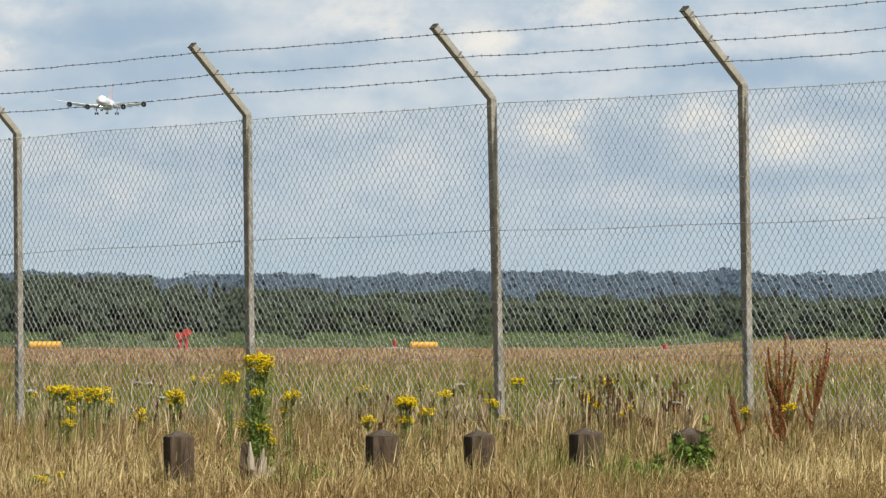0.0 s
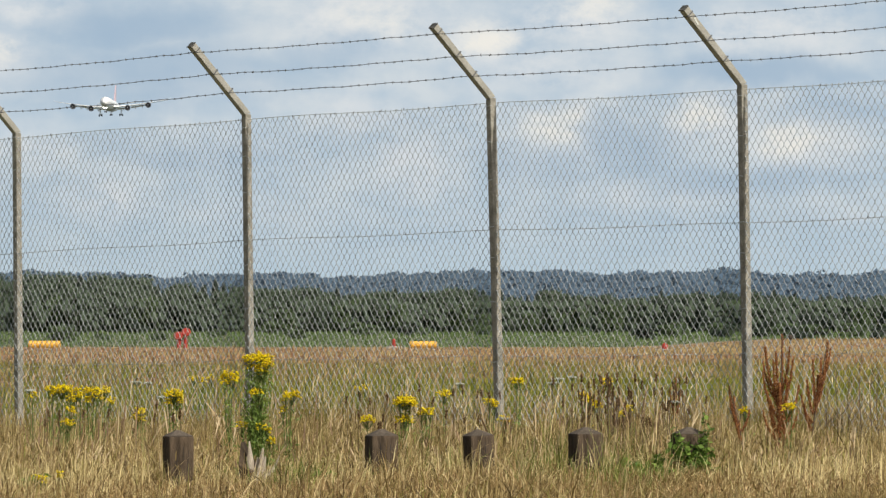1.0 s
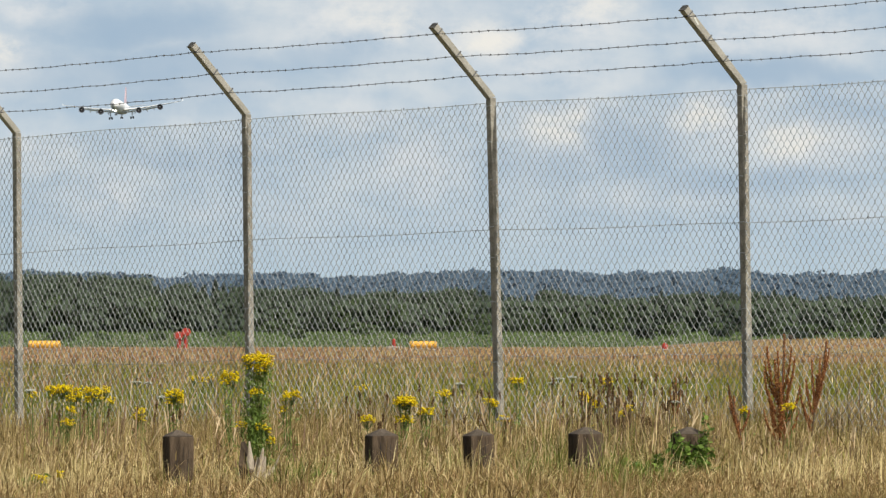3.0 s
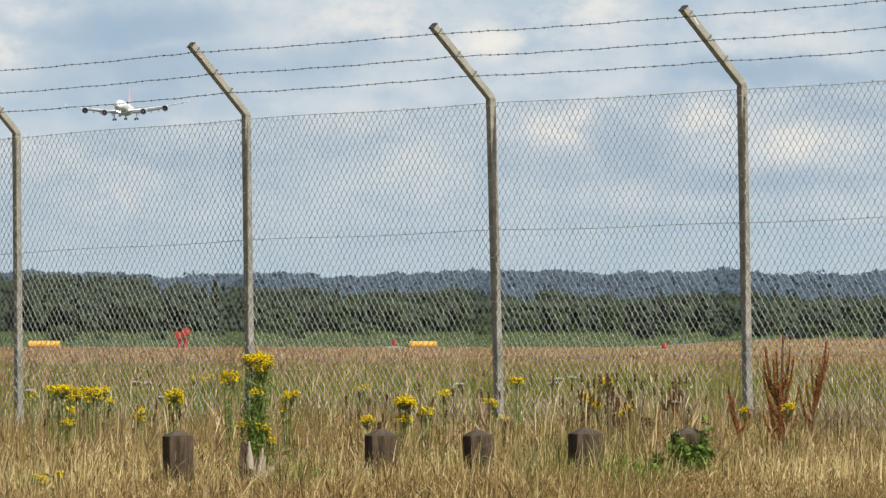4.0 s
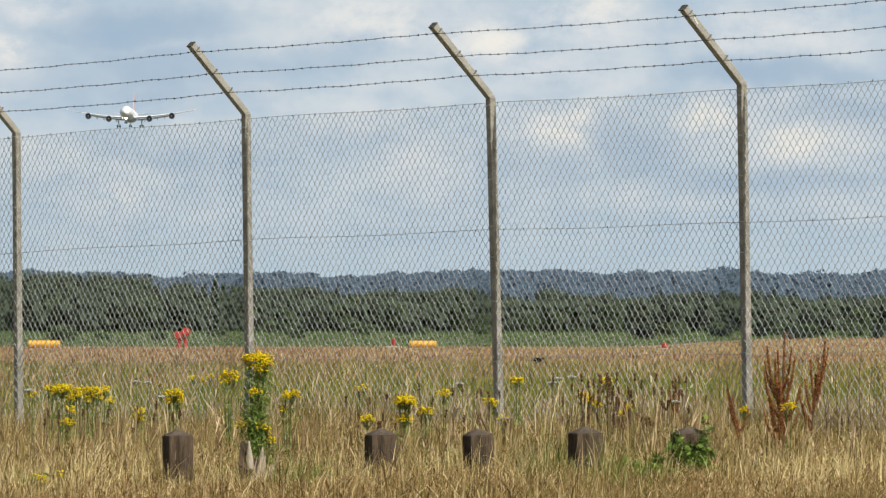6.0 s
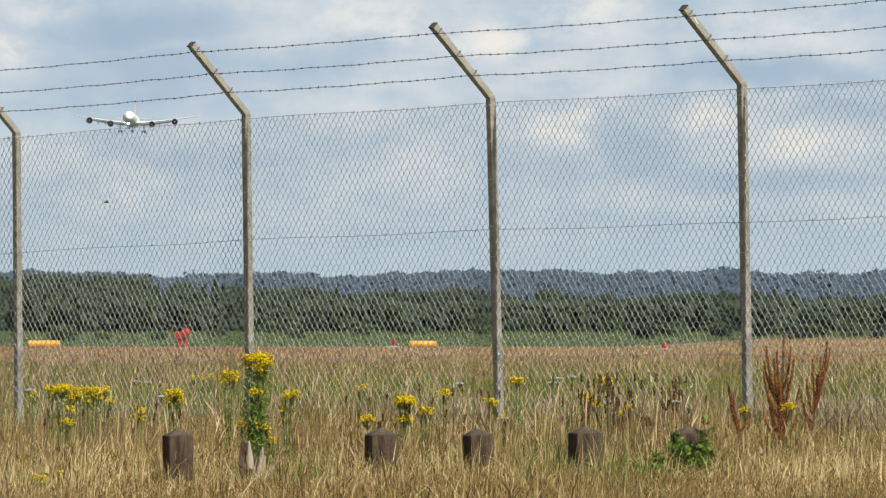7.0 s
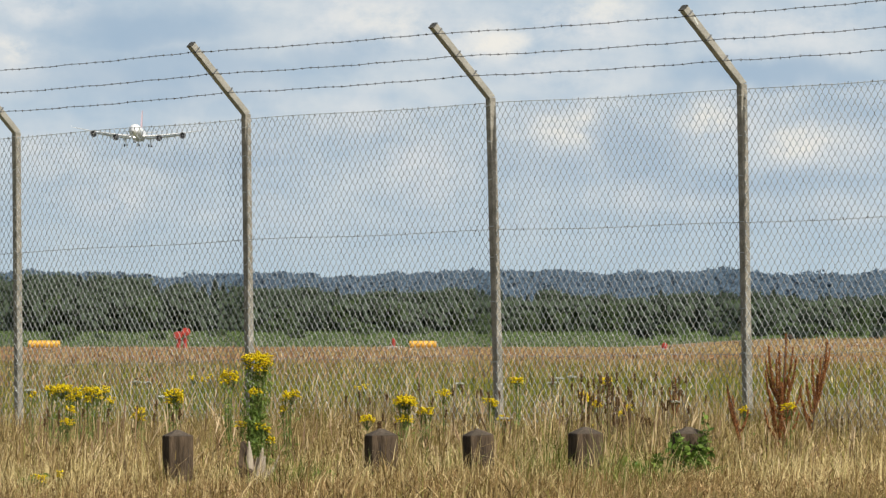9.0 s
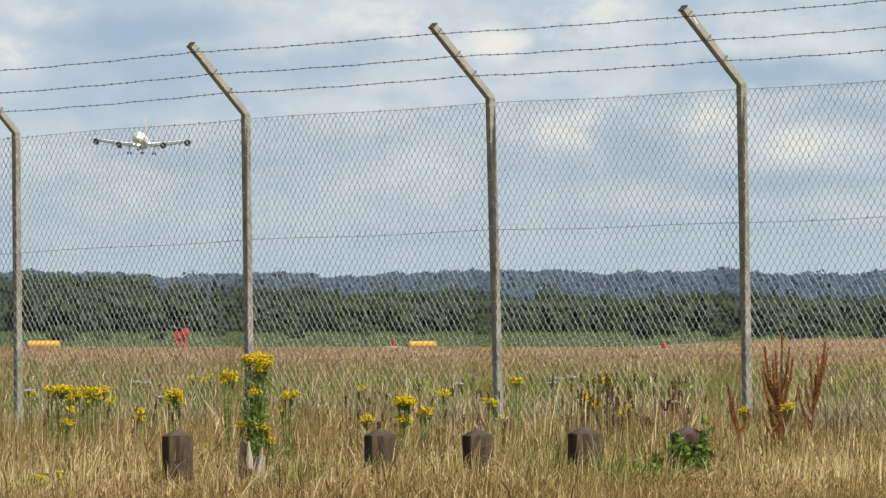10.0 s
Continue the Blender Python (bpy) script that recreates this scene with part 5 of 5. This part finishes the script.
# ---- airliner ----
def airliner():
    ob = thing("airliner", 0, 4190, 120, "white four-engined jet airliner on approach with its wheels down", "airliner")
    bm = bmesh.new()
    prof = [(-31.3, 0.05, -0.55), (-31.0, 0.75, -0.5), (-30.0, 1.5, -0.35), (-28.4, 2.15, -0.18), (-26.5, 2.6, -0.05), (-24, 2.8, 0), (-10, 2.82, 0), (8, 2.82, 0), (16, 2.75, 0.1),
            (22, 2.2, 0.6), (27, 1.3, 1.2), (31, 0.5, 1.7), (32, 0.2, 1.8)]
    loft(bm, [disc(0, y, z, r, r, 28) for y, r, z in prof])
    part("fuselage", bm, M_WHITEPAINT, ob, smooth=True)
    bm = bmesh.new()
    loft(bm, [disc(0, y, -2.2, a, b, 20) for y, a, b in ((-9, 0.8, 0.4), (-6, 2.4, 1.1), (2, 2.7, 1.3), (8, 2.3, 1.0), (11, 0.7, 0.3))])
    part("belly_fairing", bm, M_GREYPAINT, ob, smooth=True)
    for i in range(6):
        a = (i - 2.5) * 0.30
        bm = bmesh.new()
        box_bm(bm, 0, 0, 0, 0.52, 0.08, 0.5, 0.04)
        w = part("cockpit_window", bm, M_GLASS, ob)
        w.matrix_basis = pose(1.72 * math.sin(a) * 1.12, -29.2 + 0.55 * (1 - math.cos(a)) * 2.5, 0.92, -38, 0, math.degrees(a) * 0.8)

    def foil(x, y, z, chord, thick):
        t = [(0, 0), (0.06, 0.6), (0.3, 1), (0.65, 0.6), (1, 0.05), (0.65, -0.3), (0.3, -0.6), (0.06, -0.45)]
        return [(x, y + u * chord, z + v * thick * chord) for u, v in t]
    for sx in (-1, 1):
        bm = bmesh.new()
        loft(bm, [foil(sx * x, y, z, c, th) for x, y, z, c, th in ((1.5, -8.0, -1.7, 11.5, 0.075), (5, -5.6, -1.35, 9.8, 0.07), (9.4, -2.9, -0.85, 7.4, 0.065), (19.4, 3.0, 0.75, 4.9, 0.06), (27.5, 7.8, 2.3, 2.9, 0.055), (29.6, 9.3, 2.75, 2.0, 0.05))])
        part("wing", bm, M_WHITEPAINT, ob)
        bm = bmesh.new()
        loft(bm, [[(sx * 29.6, 9.4, 2.75), (sx * 29.75, 9.5, 2.75), (sx * 29.75, 11.2, 2.75), (sx * 29.6, 11.2, 2.75)], [(sx * 30.0, 10.6, 3.6), (sx * 30.1, 10.6, 3.6), (sx * 30.1, 11.7, 3.6), (sx * 30.0, 11.7, 3.6)]])
        part("winglet", bm, M_WHITEPAINT, ob)
        # lowered flaps along the trailing edge
        for x0, x1, y0, y1, z0, z1 in ((3.2, 9.0, 3.6, 4.5, -2.1, -1.5), (10.2, 20.0, 4.7, 8.0, -1.3, 0.35)):
            bm = bmesh.new()
            loft(bm, [[(sx * x0, y0, z0 + 0.35), (sx * x0, y0 + 2.0, z0 - 0.25), (sx * x0, y0 + 1.9, z0 - 0.35), (sx * x0, y0, z0)], [(sx * x1, y1, z1 + 0.3), (sx * x1, y1 + 1.5, z1 - 0.1), (sx * x1, y1 + 1.4, z1 - 0.2), (sx * x1, y1, z1)]])
            part("flap", bm, M_WHITEPAINT, ob)
        for x, y, z in ((6.6, 4.2, -2.3), (12.4, 5.6, -1.45), (15.8, 6.9, -0.8)):
            bm = bmesh.new()
            loft(bm, [disc(sx * x, y + q * 4.2 - 2, z - q * 0.6, 0.26 * k, 0.4 * k, 10) for q, k in ((0, 0.3), (0.3, 1), (0.7, 0.9), (1, 0.2))])
            part("flap_fairing", bm, M_GREYPAINT, ob)
        bm = bmesh.new()
        loft(bm, [foil(sx * x, y, z, c, 0.05) for x, y, z, c in ((0.8, 23.5, 1.5, 5.4), (9.7, 29.0, 2.6, 2.0))])
        part("tailplane", bm, M_WHITEPAINT, ob)
        for x, y, z in ((9.4, -6.8, -2.1), (19.4, -0.8, -0.5)):
            bm = bmesh.new()
            loft(bm, [disc(sx * x, y + q, z, r, r, 22) for q, r in ((0.35, 1.04), (0.0, 1.2), (0.15, 1.36), (1.4, 1.45), (3.4, 1.3), (4.9, 0.95))], close=False)
            eng = part("engine", bm, M_NACELLE, ob, smooth=True)
            bm = bmesh.new()
            loft(bm, [disc(sx * x, y + 0.5, z, 1.08, 1.08, 22), disc(sx * x, y + 0.6, z, 1.08, 1.08, 22)])
            part("fan", bm, M_DARK, eng)
            bm = bmesh.new()
            loft(bm, [disc(sx * x, y + q, z, r, r, 16) for q, r in ((0.1, 0.03), (0.3, 0.2), (0.49, 0.32))])
            part("spinner", bm, M_METAL, eng)
            bm = bmesh.new()
            loft(bm, [disc(sx * x, y + q, z, r, r, 22) for q, r in ((0.02, 1.14), (-0.03, 1.21), (0.08, 1.33))], close=False)
            part("intake_lip", bm, M_NACELLE, eng)
            bm = bmesh.new()
            loft(bm, [disc(sx * x, y + q, z, r, r, 16) for q, r in ((4.0, 0.8), (5.6, 0.55), (6.4, 0.15))])
            part("exhaust_cone", bm, M_DARK, eng)
            bm = bmesh.new()
            box_bm(bm, sx * x, y + 4.1, z + 1.25, 0.32, 4.6, 0.9, 0.1)
            part("pylon", bm, M_GREYPAINT, eng)
    bm = bmesh.new()
    loft(bm, [[(-0.35 * k, y0, z), (0.35 * k, y0, z), (0.2 * k, y1, z), (-0.2 * k, y1, z)] for y0, y1, z, k in ((20.0, 29.0, 2.0, 1.0), (22.0, 29.6, 4.2, 0.9), (27.6, 31.8, 11.6, 0.4))])
    part("tail_fin", bm, M_FIN, ob, "pink-red tail fin")

    def gear(name, x, y, z_top, z_wheel, pairs, gap, r):
        bm = bmesh.new()
        loft(bm, [disc(x, y, z_top, 0.22, 0.22, 10, "z"), disc(x, y, z_wheel, 0.16, 0.16, 10, "z")])
        box_bm(bm, x, y, z_wheel, gap * 2, 0.16, 0.16)
        box_bm(bm, x, y, z_wheel, 0.2, 0.6 + len(pairs) * 0.6, 0.2)
        g = part(name, bm, M_GREYPAINT, ob)
        for dy in pairs:
            for sx in (-1, 1):
                bm = bmesh.new()
                loft(bm, [disc(x + sx * gap + o, y + dy, z_wheel, k, k, 18, "x") for o, k in ((-0.24, r * 0.75), (-0.17, r), (0.17, r), (0.24, r * 0.75))])
                part("wheel", bm, M_TYRE, g)
        bm = bmesh.new()
        box_bm(bm, x + (0.45 if x >= 0 else -0.45), y + 0.4, (z_top + z_wheel) / 2 + 0.5, 0.08, 1.6, 1.7, 0.03)
        part("gear_door", bm, M_GREYPAINT, g)
    gear("main_gear", -5.3, 2.0, -1.8, -5.2, (-0.75, 0.75), 0.62, 0.62)
    gear("main_gear", 5.3, 2.0, -1.8, -5.2, (-0.75, 0.75), 0.62, 0.62)
    gear("centre_gear", 0.0, 3.4, -2.2, -5.0, (0.0,), 0.42, 0.5)
    gear("nose_gear", 0.0, -24.6, -2.2, -4.9, (0.0,), 0.36, 0.5)
    for x, y, z, r in ((-0.45, -25.0, -3.0, 0.25), (0.4, -25.0, -3.0, 0.18), (-3.0, -7.6, -1.7, 0.2)):
        bm = bmesh.new()
        loft(bm, [disc(x, y - 0.12, z, r * 0.9, r * 0.9, 14), disc(x, y, z, r, r, 14), disc(x, y + 0.25, z, r * 0.5, r * 0.5, 14)])
        part("landing_light", bm, M_LAMP, ob, "lit white landing light")
    return ob


plane = airliner()


# ---- bird ----
def build_bird():
    ob = thing("small_bird", -8, 120, 0.3, "small dark bird flying low over the grass", "bird")
    bm = bmesh.new()
    loft(bm, [disc(x, 0, z, r, r * 0.9, 12, "x") for x, r, z in ((-0.055, 0.006, 0), (-0.04, 0.017, 0), (0.0, 0.026, -0.002), (0.03, 0.022, 0.003), (0.046, 0.016, 0.010), (0.062, 0.014, 0.012), (0.074, 0.006, 0.010))])
    part("body", bm, M_BIRD, ob)
    bm = bmesh.new()
    loft(bm, [[(0.072, -0.003, 0.008), (0.072, 0.003, 0.008), (0.072, 0.003, 0.013), (0.072, -0.003, 0.013)], [(0.088, -0.0006, 0.008), (0.088, 0.0006, 0.008), (0.088, 0.0006, 0.009), (0.088, -0.0006, 0.009)]])
    part("beak", bm, M_DARK, ob)
    bm = bmesh.new()
    loft(bm, [[(-0.045, -0.010, -0.003), (-0.045, 0.010, -0.003), (-0.045, 0.010, 0.004), (-0.045, -0.010, 0.004)], [(-0.115, -0.022, -0.003), (-0.115, 0.022, -0.003), (-0.115, 0.022, 0.0), (-0.115, -0.022, 0.0)]])
    part("tail", bm, M_BIRD, ob)
    wings = []
    for sy in (-1, 1):
        bm = bmesh.new()
        loft(bm, [[(0.03, 0, 0.003), (-0.032, 0, 0.003), (-0.032, 0, -0.001), (0.03, 0, -0.002)], [(0.038, sy * 0.055, 0.004), (-0.035, sy * 0.055, 0.003), (-0.035, sy * 0.055, 0.0), (0.038, sy * 0.055, 0.0)],
                  [(-0.004, sy * 0.13, 0.002), (-0.045, sy * 0.125, 0.002), (-0.045, sy * 0.125, 0.0), (-0.004, sy * 0.13, 0.0)]])
        w = part("wing", bm, M_BIRD, ob)
        wings.append((w, sy))
    return ob, wings


bird, bird_wings = build_bird()
bird.scale = (0.82, 0.82, 0.82)


# ---- fly ----
def build_fly():
    ob = thing("fly", 18, 12, 0.9, "small dark fly in quick flight before the fence", "insect")
    bm = bmesh.new()
    loft(bm, [disc(x, 0, 0, r, r * 0.85, 10, "x") for x, r in ((-0.0048, 0.0004), (-0.003, 0.0016), (0.0, 0.0019), (0.002, 0.0017), (0.003, 0.0012))])
    part("body", bm, M_DARK, ob)
    bm = bmesh.new()
    loft(bm, [disc(x, 0, 0, r, r, 10, "x") for x, r in ((0.003, 0.0008), (0.0038, 0.0014), (0.0048, 0.0012), (0.0052, 0.0004))])
    part("head", bm, M_BIRD, ob)
    for sy in (-1, 1):
        bm = bmesh.new()
        loft(bm, [[(0.0015, sy * 0.001, 0.0016), (-0.0005, sy * 0.001, 0.0016), (-0.0005, sy * 0.001, 0.0018), (0.0015, sy * 0.001, 0.0018)],
                  [(0.0005, sy * 0.006, 0.0030), (-0.0035, sy * 0.0055, 0.0030), (-0.0035, sy * 0.0055, 0.0032), (0.0005, sy * 0.006, 0.0032)]])
        part("wing", bm, M_NACELLE, ob)
    return ob


fly = build_fly()
fly.scale = (0.8, 0.8, 0.8)


# ---- what moves ----
def motions():
    f = 14700.0
    # the airliner: seconds, bearing and height in thousandths, both from the lens
    track = [(0.0, -40.62, 26.60), (0.5, -40.40, 26.48), (1.0, -40.07, 26.38), (1.5, -39.73, 26.30), (2.0, -39.36, 26.22), (2.5, -39.06, 26.14), (3.2, -38.72, 26.03), (4.0, -38.30, 25.93), (4.5, -38.06, 25.80),
             (5.0, -37.93, 25.65), (5.5, -37.80, 25.40), (6.2, -37.62, 24.95), (7.0, -37.43, 24.46), (7.5, -37.32, 24.12), (8.0, -37.12, 23.72), (8.5, -36.95, 23.27), (9.0, -36.68, 22.86), (9.5, -36.40, 22.45), (10.0, -36.20, 21.97)]
    rows = []
    for t, b, e in track:
        d = 4330 - 80 * t
        bank = np.interp(t, (0, 1.2, 2.5, 5.0, 7.5, 10.0), (0.0, -1.2, -2.2, -1.0, 1.5, 0.9))
        yaw = np.interp(t, (0, 4.5, 7.0, 10.0), (-3.4, -3.4, -1.2, -1.0))
        rows.append((t, pose(b * d / 1000, d, EYE + e * d / 1000 + 0.5, -1.7, float(bank), float(yaw))))
    walk(plane, rows)
    # the bird crosses from the west and gains speed
    path = [(0.0, -170, -4.0), (3.5, -78, -4.4), (4.2, -53.5, -4.7), (4.4, -48.6, -4.7), (4.6, -42.9, -4.7), (4.8, -36.3, -4.95), (5.0, -29.6, -4.75), (5.25, -20.2, -4.3), (5.5, -10.7, -3.95), (5.7, -2.6, -4.1),
            (6.0, 11.5, -4.3), (6.4, 34.0, -4.0), (6.7, 53.0, -3.5), (7.2, 88, -2.5), (10.0, 300, -1.0)]
    rows = []
    for i, (t, b, e) in enumerate(path):
        rows.append((t, pose(b * 0.080, 80, EYE + e * 0.080, 6 * math.sin(t * 9), -4, -8)))
    walk(bird, rows)
    for w, sy in bird_wings:
        beats = [(0.0, pose(0, sy * 0.015, 0.012))]
        t, up = 3.9, True
        while t < 7.0:
            beats.append((t, pose(0, sy * 0.015, 0.012, sy * (38 if up else -34), 0, 0)))
            t, up = t + 2 / 30, not up
        beats.append((10.0, pose(0, sy * 0.015, 0.012)))
        walk(w, beats)
    # the fly darts across to the west
    rows = []
    for t, b, e in [(0.0, 1500, 18.0), (6.4, 92.0, 15.6), (6.7, 25.0, 15.4), (6.8, 3.5, 15.45), (6.9, -17.8, 15.65), (7.0, -40.5, 14.7), (7.1, -64.0, 14.0), (7.3, -112.0, 13.5), (10.0, -1500, 18.0)]:
        rows.append((t, pose(b * 0.012, 12, EYE + e * 0.012, 0, 0, 178)))
    walk(fly, rows)
    # plants nod in the breeze
    for i, (ob, amount) in enumerate(SWAY):
        base = ob.matrix_basis.copy()
        rows = []
        for k in range(21):
            t = k * 0.5
            a = amount * (0.55 * math.sin(1.9 * t + 1.7 * i) + 0.45 * math.sin(3.4 * t + i))
            rows.append((t, base @ pose(0, 0, 0, 0.3 * a, a, 0)))
        walk(ob, rows)
    # clouds drift slowly east
    walk(sky_backdrop, [(0.0, pose(-3.8, 4900, 0.8)), (5.0, pose(0, 4900, 0)), (10.0, pose(3.8, 4900, -0.8))])


motions()
